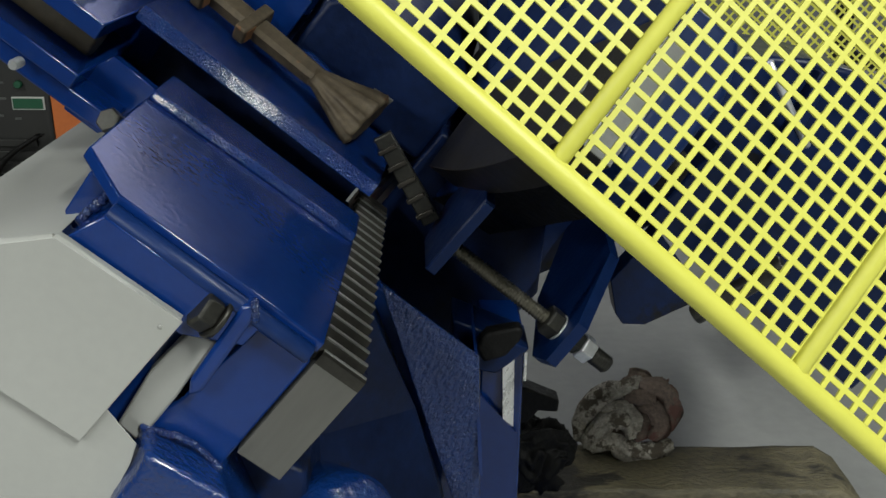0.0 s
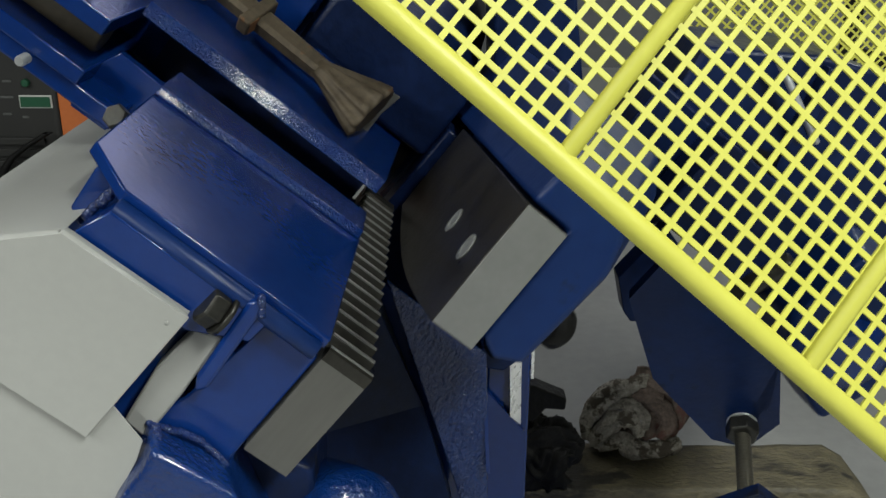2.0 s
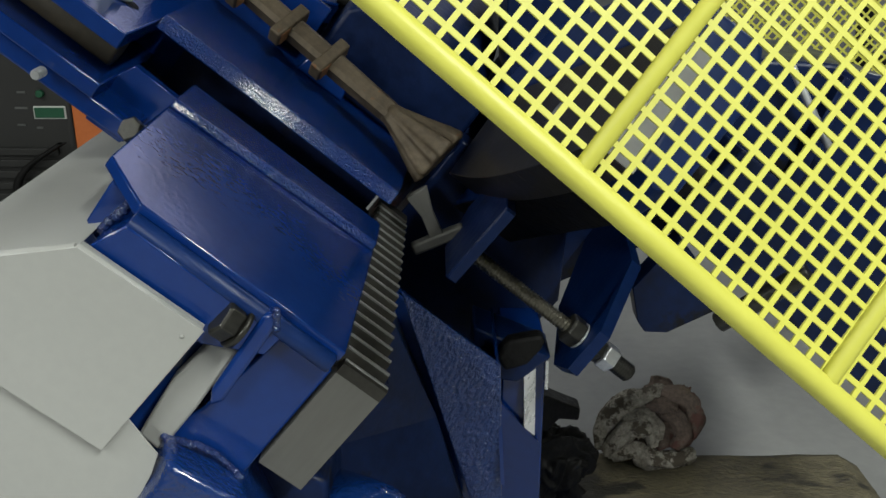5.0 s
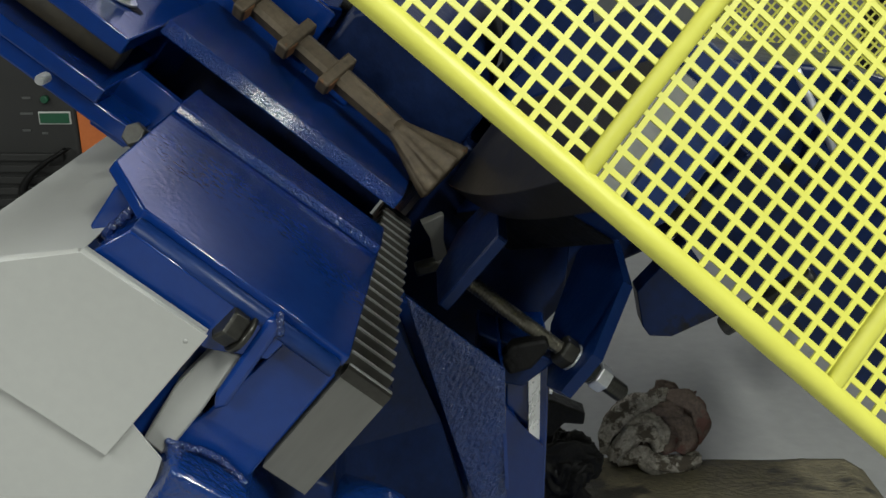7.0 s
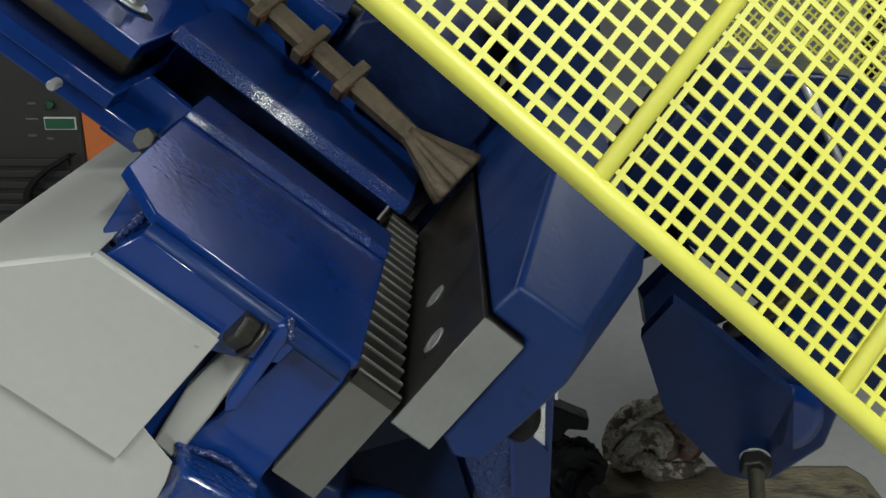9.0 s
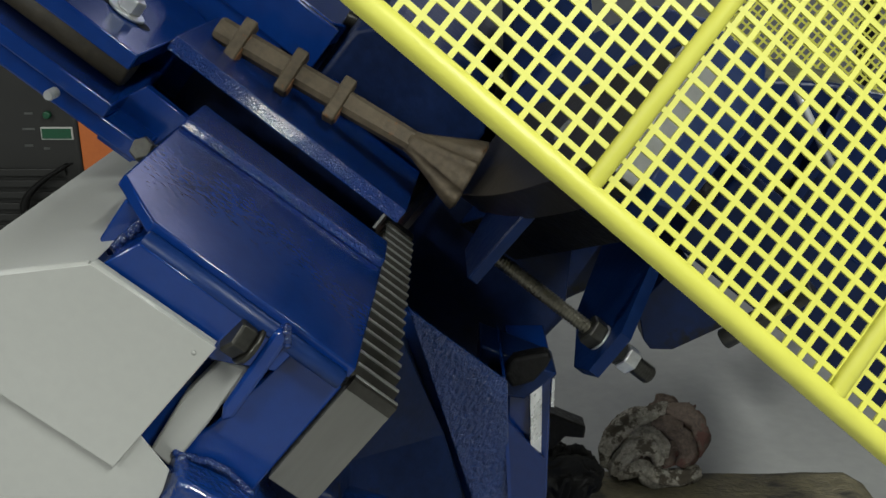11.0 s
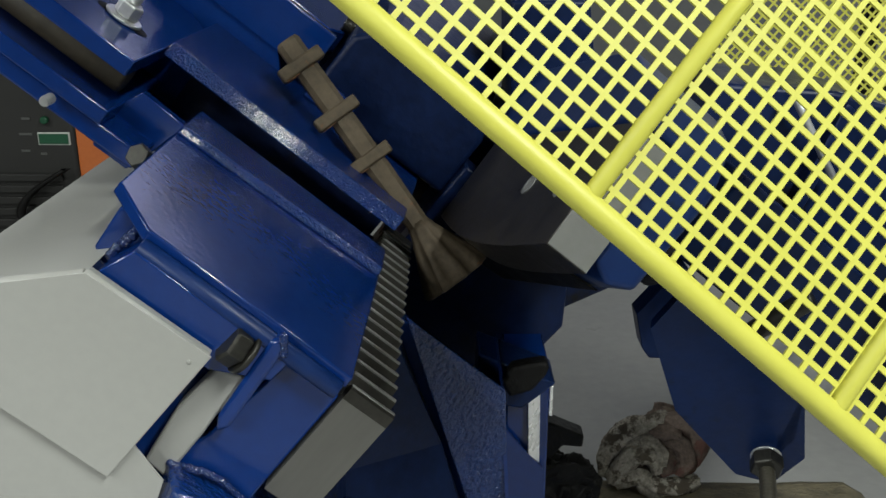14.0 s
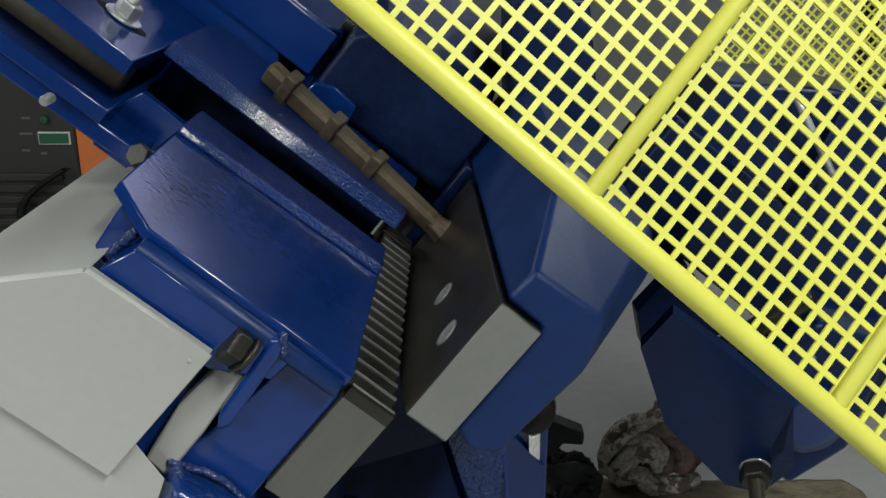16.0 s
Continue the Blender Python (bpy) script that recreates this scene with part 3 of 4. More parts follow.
def moving_jaw(mach):
    """The swinging jaw, built about its pivot, with its blade closed at rest."""
    y = PIVOT_L
    front = [(0.0515, -0.010), (0.074, -0.022), (0.098, -0.010), (0.106, 0.10), (0.098, 0.128), (0.086, 0.150), (0.011, 0.146), (0.008, 0.112), (0.0515, 0.111)]
    mid = [(0.0515, -0.01), (0.09, -0.01), (0.15, 0.0), (0.178, 0.13), (0.168, 0.19), (0.14, 0.225), (0.012, 0.225), (0.008, 0.112), (0.0515, 0.111)]
    back = [(0.0515, -0.06), (0.10, -0.06), (0.16, -0.05), (0.18, 0.13), (0.17, 0.22), (0.15, 0.26), (0.012, 0.26), (0.008, 0.112), (0.0515, 0.111)]
    body = loft([[(s, 0.006 - y, c) for s, c in front], [(s, 0.20 - y, c) for s, c in mid], [(s, 0.80 - y, c) for s, c in back]], 0.006)
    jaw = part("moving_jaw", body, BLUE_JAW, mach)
    edge = [(0.486 * k / 16, -0.026 - 0.020 * sin(pi * k / 16)) for k in range(17)]
    blade = prism([(l - y, c) for l, c in edge] + [(0.486 - y, 0.1075), (-y, 0.1075)], 0.005, 0.0505, "s", 0.0008, None, 1)
    part("moving_blade", blade, MILLED, jaw, "oily dark steel blade with a bowed cutting edge")
    # Thin cap: the end facing the light is put into a paler steel.
    part("blade_end", box(0.0055, 0.050, -0.0016 - y, -0.0002 - y, -0.0252, 0.107, 0.0004, None, 1), PALE_STEEL, jaw, "pale steel cap for the lit blade end")
    for l in (0.07, 0.18):
        part("countersunk_bolt", lathe([(0.0145, 0), (0.0145, 0.001), (0.009, 0.0011), (0.008, 0.0004)], 24, None, along((0.0049, l - y, 0.036), (-1, 0, 0))), PALE_STEEL, jaw, "worn countersunk bolt")
    # Thin black sheet below the jaw: the mouth's shade added as a skin.
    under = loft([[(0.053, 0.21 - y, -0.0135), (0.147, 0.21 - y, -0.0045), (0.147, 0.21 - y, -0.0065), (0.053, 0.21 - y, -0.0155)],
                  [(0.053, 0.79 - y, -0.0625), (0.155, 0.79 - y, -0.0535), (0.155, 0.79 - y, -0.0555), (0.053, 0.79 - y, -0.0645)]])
    part("underside", under, GREASE_AND_SHADE, jaw, "black sheet standing in for shade below the jaw")
    part("hub", rod((0.0, 0, 0.03), (0.20, 0, 0.03), 0.13, 40), BLUE_GRIMY_SHADED, jaw)
    part("rubber_stop", lathe([(0.012, 0), (0.022, 0.003), (0.022, 0.02), (0.016, 0.026)], 24, None, along((0.104, 0.05 - y, 0.03), (1, 0.3, 0))), GREASE_AND_SHADE, jaw, "black rubber stop")
    return jaw


def hold_down_arm(mach):
    """The gate-hinged stop: a plate and a smaller one joined by a long threaded stud; built about the hinge, in its swung-in position."""
    n = Vector((0.2455, 0.35, 0.042)) - HINGE
    outline = [(0.24, 0.06), (0.13, -0.02), (0.0, -0.052), (-0.042, -0.032), (-0.034, 0.03), (0.05, 0.11), (0.17, 0.122), (0.25, 0.125)]
    ring = [(0.006 + 0.010 * cos(-tau * k / 20 + 0.6), 0.038 + 0.010 * sin(-tau * k / 20 + 0.6)) for k in range(21)]
    outline = outline[:5] + ring + [(-0.0341, 0.0301)] + outline[5:]
    arm = part("hold_down_arm", prism([(n.y + a, n.z + b) for a, b in outline], n.x, n.x + 0.016, "s"), BLUE_WORN_SHADED, mach)
    # Plate in the shaded blue, front cap lighter: lit edge and shaded face by colour.
    small = prism([(n.y - 0.055, n.z - 0.028), (n.y - 0.055, n.z + 0.085), (n.y + 0.085, n.z + 0.095), (n.y + 0.10, n.z + 0.02), (n.y + 0.05, n.z - 0.03)], n.x - 0.200, n.x - 0.185, "s", 0.002)
    plate = part("small_plate", small, BLUE_GRIMY_SHADED, arm, "grime-spotted blue plate with shade in its colour")
    part("plate_edge", box(n.x - 0.199, n.x - 0.186, n.y - 0.0585, n.y - 0.0552, n.z - 0.026, n.z + 0.083, 0.001), BLUE_WORN_SHADED, plate, "lighter blue cap for the lit plate edge")
    part("threaded_stud", threaded((n.x - 0.185, n.y, n.z), (n.x + 0.052, n.y, n.z), 0.0100, 0.0048), STUD, arm, "long oily threaded steel stud")
    part("nut", hexnut((n.x - 0.024, n.y, n.z), (1, 0, 0), 0.036, 0.021), BLACK_STEEL, arm, "dark steel nut")
    part("washer", lathe([(0.018, 0), (0.019, 0.0006), (0.019, 0.002), (0.018, 0.0026)], 28, None, along((n.x - 0.003, n.y, n.z), (1, 0, 0))), ZINC, arm)
    part("lock_nut", hexnut((n.x + 0.0165, n.y, n.z), (1, 0, 0), 0.030, 0.018), BLACK_STEEL, arm, "dark steel nut")
    part("lock_nut", hexnut((n.x + 0.0355, n.y, n.z), (1, 0, 0), 0.032, 0.020), ZINC, arm, "bright zinc lock nut")
    part("stud_end", threaded((n.x + 0.052, n.y, n.z), (n.x + 0.086, n.y, n.z), 0.0128, 0.0042), BLACK_STEEL, arm, "black threaded stud end")
    return arm


def drive_lever(mach):
    """The rounded blue lever beside the jaw."""
    lev = part("drive_lever", loft([[(0.0, 0.0, 0.10), (0.0, 0.0, -0.02), (0.06, 0.0, -0.07), (0.15, 0.0, -0.09), (0.17, 0.0, 0.0), (0.10, 0.0, 0.14)],
                                    [(0.0, 0.10, 0.12), (-0.02, 0.10, -0.02), (0.05, 0.10, -0.08), (0.16, 0.10, -0.10), (0.19, 0.10, 0.02), (0.12, 0.10, 0.16)]], 0.012), BLUE_WORN_SHADED, mach)
    part("boss", lathe([(0.045, 0), (0.05, 0.004), (0.05, 0.012), (0.03, 0.018)], 32, None, along((0.09, 0.002, 0.0), (0, -1, 0))), BLUE, lev)
    part("dowel", rod((0.03, -0.006, 0.06), (0.03, 0.01, 0.06), 0.006, 16), ZINC, lev, "bright dowel")
    return lev


MACHINE = shear()
JAW = moving_jaw(MACHINE)
ARM = hold_down_arm(MACHINE)
LEVER = drive_lever(MACHINE)


# ---- sheet-metal cover beside the shear ----
def sheet_cover():
    cov = thing("machine_cover", MACH, "light grey folded sheet-metal cover beside the shear", "machine cover")
    t = 0.0015
    prof = [(-0.164, -0.035), (-0.169, -0.188), (-0.45, -0.187), (-0.384, -0.138), (-0.286, -0.037)]
    part("front_panel", prism(prof, -0.032, -0.030, "l", 0.0006), COVER, cov)
    side = loft([[(-0.286, y, -0.037), (-0.384, y, -0.138), (-0.384, y, -0.141), (-0.286, y, -0.040)] for y in (-0.029, 0.90)])
    part("sloping_panel", side, COVER, cov)
    part("top_panel", box(-0.286, -0.166, -0.029, -0.020, -0.0385, -0.0355), COVER, cov)
    part("folded_edge", rod((-0.287, -0.027, -0.0395), (-0.166, -0.027, -0.0395), 0.0048, 16), COVER, cov)
    part("folded_edge", rod((-0.286, -0.027, -0.0405), (-0.386, -0.027, -0.1415), 0.0048, 16), COVER, cov)
    low = [(-0.168, -0.150), (-0.128, -0.164), (-0.121, -0.185), (-0.116, -0.215), (-0.105, -0.26), (-0.10, -0.34), (-0.52, -0.30), (-0.52, -0.16)]
    part("lower_panel", prism(low, -0.026, -0.024, "l", 0.0006), COVER, cov)
    part("screw", lathe([(0.002, 0), (0.002, 0.0008), (0.001, 0.001)], 12, None, along((-0.176, -0.032, -0.05), (0, -1, 0))), COVER, cov)
    part("bracket", prism([(-0.50, -0.27), (-0.30, -0.27), (-0.30, -0.62), (-0.50, -0.62)], 0.02, 0.05, "l"), COVER, cov)


sheet_cover()


# ---- yellow guards ----
def perforated_sheet(x0, y0, nx, ny, parent):
    """One sheet with square punched holes, in the parent's x and y."""
    pitch, hole, t = 0.01464, 0.0106, 0.0010
    w = (pitch - hole) / 2
    verts, faces = [], []

    def v(x, y, z):
        verts.append((x, y, z))
        return len(verts) - 1
    for i in range(nx):
        for j in range(ny):
            ox, oy = x0 + i * pitch, y0 + j * pitch
            o = [(ox, oy), (ox + pitch, oy), (ox + pitch, oy + pitch), (ox, oy + pitch)]
            q = [(ox + w, oy + w), (ox + pitch - w, oy + w), (ox + pitch - w, oy + pitch - w), (ox + w, oy + pitch - w)]
            of, ob_ = [v(*p, t) for p in o], [v(*p, -t) for p in o]
            hf, hb = [v(*p, t) for p in q], [v(*p, -t) for p in q]
            for k in range(4):
                k2 = (k + 1) % 4
                faces += [(of[k], of[k2], hf[k2], hf[k]), (ob_[k2], ob_[k], hb[k], hb[k2]), (hf[k], hf[k2], hb[k2], hb[k])]
    me = bpy.data.meshes.new("perforated_sheet")
    me.from_pydata(verts, [], faces)
    welded = bmesh.new()
    welded.from_mesh(me)
    bmesh.ops.remove_doubles(welded, verts=welded.verts, dist=1e-5)
    welded.to_mesh(me)
    welded.free()
    me.materials.append(YELLOW)
    sheet = new("perforated_sheet", me)
    sheet.parent = parent
    return tagged(sheet, label="yellow sheet with square holes")


def rear_guard():
    g = thing("rear_guard", MACH @ pose(0.30, 1.1, 0.40, 90, 0, 0), "yellow perforated guard panel behind the shear", "safety guard")
    perforated_sheet(0.0, 0.0, 48, 40, g)
    for x in (0.0, 0.70):
        part("frame_tube", rod((x, 0, 0), (x, 0.6, 0), 0.009, 16), YELLOW, g)
    part("stay", rod((0.15, 0.05, 0), (0.15, 0.05, 0.25), 0.009, 16), YELLOW, g)
    for y in (0.0, 0.586):
        part("frame_tube", rod((0.0, y, 0), (0.70, y, 0), 0.009, 16), YELLOW, g)


rear_guard()
def guard():
    a, b, n = Vector((0.76304, -0.05510, -0.64400)), Vector((0.61162, 0.38379, 0.69183)), Vector((0.20904, -0.92178, 0.32655))
    m = Matrix.Translation((0.09386, 0.57905, 1.08874)) @ Matrix((a, b, n)).transposed().to_4x4()
    g = thing("safety_guard", m, "bright yellow powder-coated perforated guard with tube frame", "safety guard")
    r = 0.0086
    part("frame_tube", rod((-0.45, -0.0083, 0), (0.50, -0.0083, 0), r, 28), YELLOW, g)
    for x in (-0.2221, -0.0009, 0.2203, 0.4415):
        part("cross_tube", rod((x, -0.004, 0), (x, 0.62, 0), 0.0064, 24), YELLOW, g)
    part("frame_tube", rod((-0.45, 0.62, 0), (0.50, 0.62, 0), r, 24), YELLOW, g)
    sheet = perforated_sheet(-0.07015 - 25.5 * 0.01464, 0.00302 - 0.00732, 65, 42, g)
    sheet.matrix_basis = Matrix.Translation((0, 0, -0.004))
    for x in (-0.44, 0.49):
        part("guard_post", rod((x, 0.61, 0), (x, 0.61, -0.10), r, 16), YELLOW, g)


guard()


# ---- stock and offcuts ----
def stock():
    """A forged rod: square shank with three pairs of cross lugs and a fluted, flared head; built along x from tail to head."""
    bar = thing("forged_rod", pose(0, 0, 0), "rusty forged steel rod with cross lugs and flared head", "scrap")
    shank = loft([[(-0.375 + x, sy * hw * w, sz * hw * w * 0.8) for sy, sz in ((-1, -0.6), (-0.6, -1), (0.6, -1), (1, -0.6), (1, 0.6), (0.6, 1), (-0.6, 1), (-1, 0.6))]
                  for x, w in ((0.0, 0.85), (0.004, 1.0), (0.10, 1.0), (0.20, 1.0), (0.27, 0.92), (0.285, 0.9)) for hw in (0.0155,)])
    part("shank", shank, RUST, bar)
    sec, sides = [], 36
    for x, w, h, flute in ((-0.094, 0.0145, 0.012, 0.0), (-0.08, 0.018, 0.013, 0.04), (-0.05, 0.028, 0.016, 0.15), (-0.02, 0.039, 0.020, 0.20), (-0.004, 0.044, 0.022, 0.20), (0.0, 0.042, 0.020, 0.10)):
        sec.append([(x, w * cos(tau * k / sides) * (1 + flute * cos(9 * tau * k / sides)), h * sin(tau * k / sides) * (1 + flute * cos(9 * tau * k / sides))) for k in range(sides)])
    head = loft(sec)
    for f in head.faces:
        f.smooth = len(f.verts) == 4
    part("flared_head", head, RUST, bar)
    for x in (-0.34, -0.265, -0.195):
        part("cross_lug", moved(box(-0.0085, 0.0085, -0.034, 0.028, -0.010, 0.014, 0.003), Matrix.Translation((x, 0, 0.004))), RUST, bar)
        part("lug_face", moved(box(-0.0092, -0.0086, -0.030, -0.012, -0.008, 0.012), Matrix.Translation((x + 0.018, 0, 0.004))), RUST_FACE, bar)
    return bar


def tee_offcut():
    bit = thing("tee_offcut", pose(0, 0, 0), "small grey steel tee offcut with a torn edge", "scrap")
    part("stem", loft([[(-0.009, -0.006, -0.034), (0.009, -0.006, -0.034), (0.009, 0.006, -0.034), (-0.009, 0.006, -0.034)],
                       [(-0.008, -0.006, 0.0), (0.008, -0.006, 0.0), (0.008, 0.006, 0.0), (-0.008, 0.006, 0.0)],
                       [(-0.016, -0.006, 0.030), (0.014, -0.006, 0.036), (0.014, 0.006, 0.034), (-0.016, 0.006, 0.031)]], 0.0015), STEEL, bit)
    part("crossbar", box(-0.036, 0.036, -0.008, 0.008, -0.047, -0.031, 0.004), STEEL, bit)
    return bit


def ribbed_offcut():
    bit = thing("ribbed_offcut", pose(0, 0, 0), "dark ribbed steel offcut with bright sheared edges", "scrap")
    part("strip", box(-0.012, 0.012, -0.006, 0.006, -0.065, 0.065, 0.002), BLACK_STEEL, bit)
    for k in range(5):
        part("rib", box(-0.0145, 0.010, -0.011, -0.004, -0.052 + 0.024 * k, -0.046 + 0.024 * k, 0.001), MILLED, bit, "bright sheared rib")
    return bit


ROD, TEE, RIBBED = stock(), tee_offcut(), ribbed_offcut()


# ---- floor things ----
def timber():
    beam = thing("timber_block", pose(0.49, 1.56, 0, 0, 0, 0), "oil-stained old timber block on the floor", "timber")
    bm = bmesh.new()
    bmesh.ops.create_cube(bm, size=1.0)
    bmesh.ops.subdivide_edges(bm, edges=bm.edges[:], cuts=15, use_grid_fill=True)
    for v in bm.verts:
        v.co.x, v.co.y, v.co.z = v.co.x * 0.68, v.co.y * 0.15, (v.co.z + 0.5) * 0.2
        v.co += Vector([noise.noise(v.co * 14 + Vector((k * 7, 0, 0))) * 0.006 for k in range(3)])
        if v.co.x > 0.30 and v.co.z > 0.12:
            v.co.z -= (v.co.x - 0.30) ** 2 * 14
        v.co.z = max(v.co.z, 0.0)
    for f in bm.faces:
        f.smooth = True
    part("block", bm, WOOD, beam)


def lobe(center, size, seed, twist):
    """One crumpled lobe of cloth: a ball pressed into sharp folds that run round it."""
    bm = bmesh.new()
    bmesh.ops.create_icosphere(bm, subdivisions=6, radius=1.0)
    o = Vector((seed * 3.1, seed * 1.7, seed * 5.3))
    for v in bm.verts:
        p = v.co.copy()
        w = p + 0.7 * Vector([noise.noise(p * 1.2 + o + Vector((7 * k, 3 * k, k))) for k in range(3)])
        run = Vector((w.x * 0.9 + w.z * twist, w.y * 0.9, w.z * 0.9 - w.x * twist))
        fold = abs(noise.noise(Vector((run.x * 1.0, run.y * 1.4, run.z * 2.8)) + o))
        fold2 = abs(noise.noise(Vector((run.x * 2.2, run.y * 3.0, run.z * 5.5)) + o * 2))
        r = 1.10 - 0.75 * fold - 0.2 * fold2 + 0.22 * noise.noise(p * 1.3 + o)
        v.co = Vector((p.x * r * size[0] + center[0], p.y * r * size[1] + center[1], max(p.z * r * size[2] + center[2], 0.0)))
    for f in bm.faces:
        f.smooth = True
    return bm


def fold(points, r, seed):
    """One roll of cloth: a flattened tube along a smooth line, creased lengthwise, thin at its ends."""
    bm, sides, n = bmesh.new(), 22, 44
    rnd = random.Random(seed)
    ph = rnd.uniform(0, tau)
    pts = [Vector(p) for p in points]

    def on(t):
        t = min(max(t, 0.0), 0.9999) * (len(pts) - 1)
        k = int(t)
        a, b, c, d = pts[max(k - 1, 0)], pts[k], pts[k + 1], pts[min(k + 2, len(pts) - 1)]
        u = t - k
        return 0.5 * (2 * b + (c - a) * u + (2 * a - 5 * b + 4 * c - d) * u * u + (3 * b - a - 3 * c + d) * u ** 3)
    rings = []
    for k in range(n + 1):
        t = k / n
        p, d = on(t), (on(t + 0.02) - on(t - 0.02)).normalized()
        side = d.cross(Vector((0.2, -0.9, 0.4))).normalized()
        up = side.cross(d)
        w = r * (0.35 + 0.65 * sin(pi * min(max(t, 0.03), 0.97)) ** 0.5)
        ring = []
        for q in range(sides):
            a = tau * q / sides
            crease = 1 + 0.20 * sin(5 * a + ph + 3 * t) + 0.20 * sin(9 * a - ph + 9 * t) + 0.40 * noise.noise(Vector((seed * 5.1 + 2 * cos(a), 2 * sin(a), 6 * t)))
            ring.append(bm.verts.new(p + (side * cos(a) * 1.15 + up * sin(a) * 0.8) * w * crease))
        rings.append(ring)
    for a, b in zip(rings, rings[1:]):
        for q in range(sides):
            bm.faces.new((a[q - 1], a[q], b[q], b[q - 1])).smooth = True
    bm.faces.new(rings[0][::-1]), bm.faces.new(rings[-1])
    for v in bm.verts:
        v.co.z = max(v.co.z, 0.0)
    return bm


def rag():
    heap = thing("rag", pose(0.402, 1.640, 0.200), "crumpled dirty grey and red-brown cotton rag on timber", "rag")
    part("stained_cloth", lobe((0.034, 0.012, 0.082), (0.066, 0.046, 0.080), 1, 0.3), RAG_RED, heap, "red-brown stained cloth")
    part("cloth_core", lobe((-0.030, 0.014, 0.060), (0.056, 0.042, 0.066), 2, 0.9), RAG_RED, heap, "brown stained cloth")
    pale = [([(-0.085, -0.01, 0.02), (-0.088, -0.02, 0.07), (-0.060, -0.022, 0.115), (-0.015, -0.020, 0.138), (0.03, -0.01, 0.150)], 0.017),
            ([(-0.075, -0.03, 0.015), (-0.062, -0.040, 0.055), (-0.030, -0.042, 0.085), (0.0, -0.036, 0.075), (0.012, -0.036, 0.04)], 0.016),
            ([(-0.07, -0.035, 0.016), (-0.03, -0.045, 0.038), (0.0, -0.045, 0.018), (0.05, -0.042, 0.016), (0.095, -0.03, 0.018)], 0.016),
            ([(-0.05, -0.03, 0.10), (-0.02, -0.038, 0.112), (0.012, -0.036, 0.09), (0.02, -0.036, 0.055)], 0.012)]
    for k, (line, r) in enumerate(pale):
        part("pale_fold", fold(line, r, 20 + k), RAG, heap, "pale grey cloth fold")
    brown = [([(0.02, -0.02, 0.150), (0.065, -0.026, 0.140), (0.088, -0.024, 0.10), (0.086, -0.024, 0.05)], 0.016),
             ([(0.02, -0.034, 0.115), (0.05, -0.040, 0.105), (0.066, -0.040, 0.07), (0.05, -0.040, 0.04)], 0.015),
             ([(-0.01, -0.03, 0.125), (0.025, -0.036, 0.13), (0.05, -0.036, 0.125)], 0.011)]
    for k, (line, r) in enumerate(brown):
        part("stained_fold", fold(line, r, 40 + k), RAG_RED, heap, "red-brown stained fold")


def clamp():
    c = thing("greasy_clamp", pose(0.21, 1.50, 0.19), "black greasy iron clamp lying on the timber", "clamp")
    part("jaw", prism([(-0.07, 0.236), (-0.02, 0.228), (0.02, 0.210), (0.037, 0.203), (0.035, 0.180), (0.0, 0.183), (-0.02, 0.157), (-0.07, 0.157)], -0.02, 0.02, "l", 0.005), GREASE_AND_SHADE, c)
    part("body", lobe((-0.015, 0.0, 0.075), (0.085, 0.036, 0.085), 9, 0.4), GREASE_AND_SHADE, c)


def welder():
    w = thing("welding_machine", pose(-0.87, 2.2, 0, 0, 0, 0), "dark grey welding machine with orange side and green label", "welding machine")
    part("case", box(-0.42, 0.0, 0.0, 0.5, 0.25, 1.02, 0.012), PLASTIC, w)
    part("side_panel", prism([(0.0, 0.40), (0.008, 0.40), (0.10, 0.33), (0.10, 0.90), (0.008, 0.90), (0.0, 0.90)], 0.004, 0.45, "l", 0.003), ORANGE, w, "orange side panel")
    part("label_frame", box(-0.087, -0.012, -0.004, 0.001, 0.752, 0.782, 0.001), LABEL, w, "pale label border")
    part("label", box(-0.084, -0.015, -0.006, -0.0045, 0.755, 0.779), GREEN, w, "green label")
    for k in range(9):
        part("vent_slat", box(-0.38, -0.04, -0.008, 0.002, 0.44 + 0.028 * k, 0.458 + 0.028 * k, 0.002), PLASTIC, w)
    for x, z, l in ((-0.13, 0.775, 0.03), (-0.12, 0.812, 0.02), (-0.085, 0.728, 0.014), (-0.13, 0.735, 0.02)):
        part("print_bar", box(x, x + l, -0.003, 0.001, z, z + 0.005), DIM_PRINT, w)
    part("knob", lathe([(0.009, 0), (0.009, 0.012), (0.007, 0.014)], 20, None, along((-0.065, 0.0, 0.812), (0, -1, 0))), GREEN, w, "dark green knob")
    cable = bmesh.new()
    pts = [Vector((-0.02 - 0.07 * sin(k * 0.175) - 0.005 * k, -0.03, 0.70 - 0.01 * k)) for k in range(26)]
    rings = [[cable.verts.new(p + Vector((0.011 * cos(tau * n / 12), 0.011 * sin(tau * n / 12), 0))) for n in range(12)] for p in pts]
    for r0, r3 in zip(rings, rings[1:]):
        for n in range(12):
            cable.faces.new((r0[n - 1], r0[n], r3[n], r3[n - 1])).smooth = True
    part("cable", cable, GREASE_AND_SHADE, w, "black cable")
    for x in (-0.38, -0.05):
        for y in (0.05, 0.42):
            part("foot", rod((x, y, 0.0), (x, y, 0.26), 0.02, 12), PLASTIC, w)


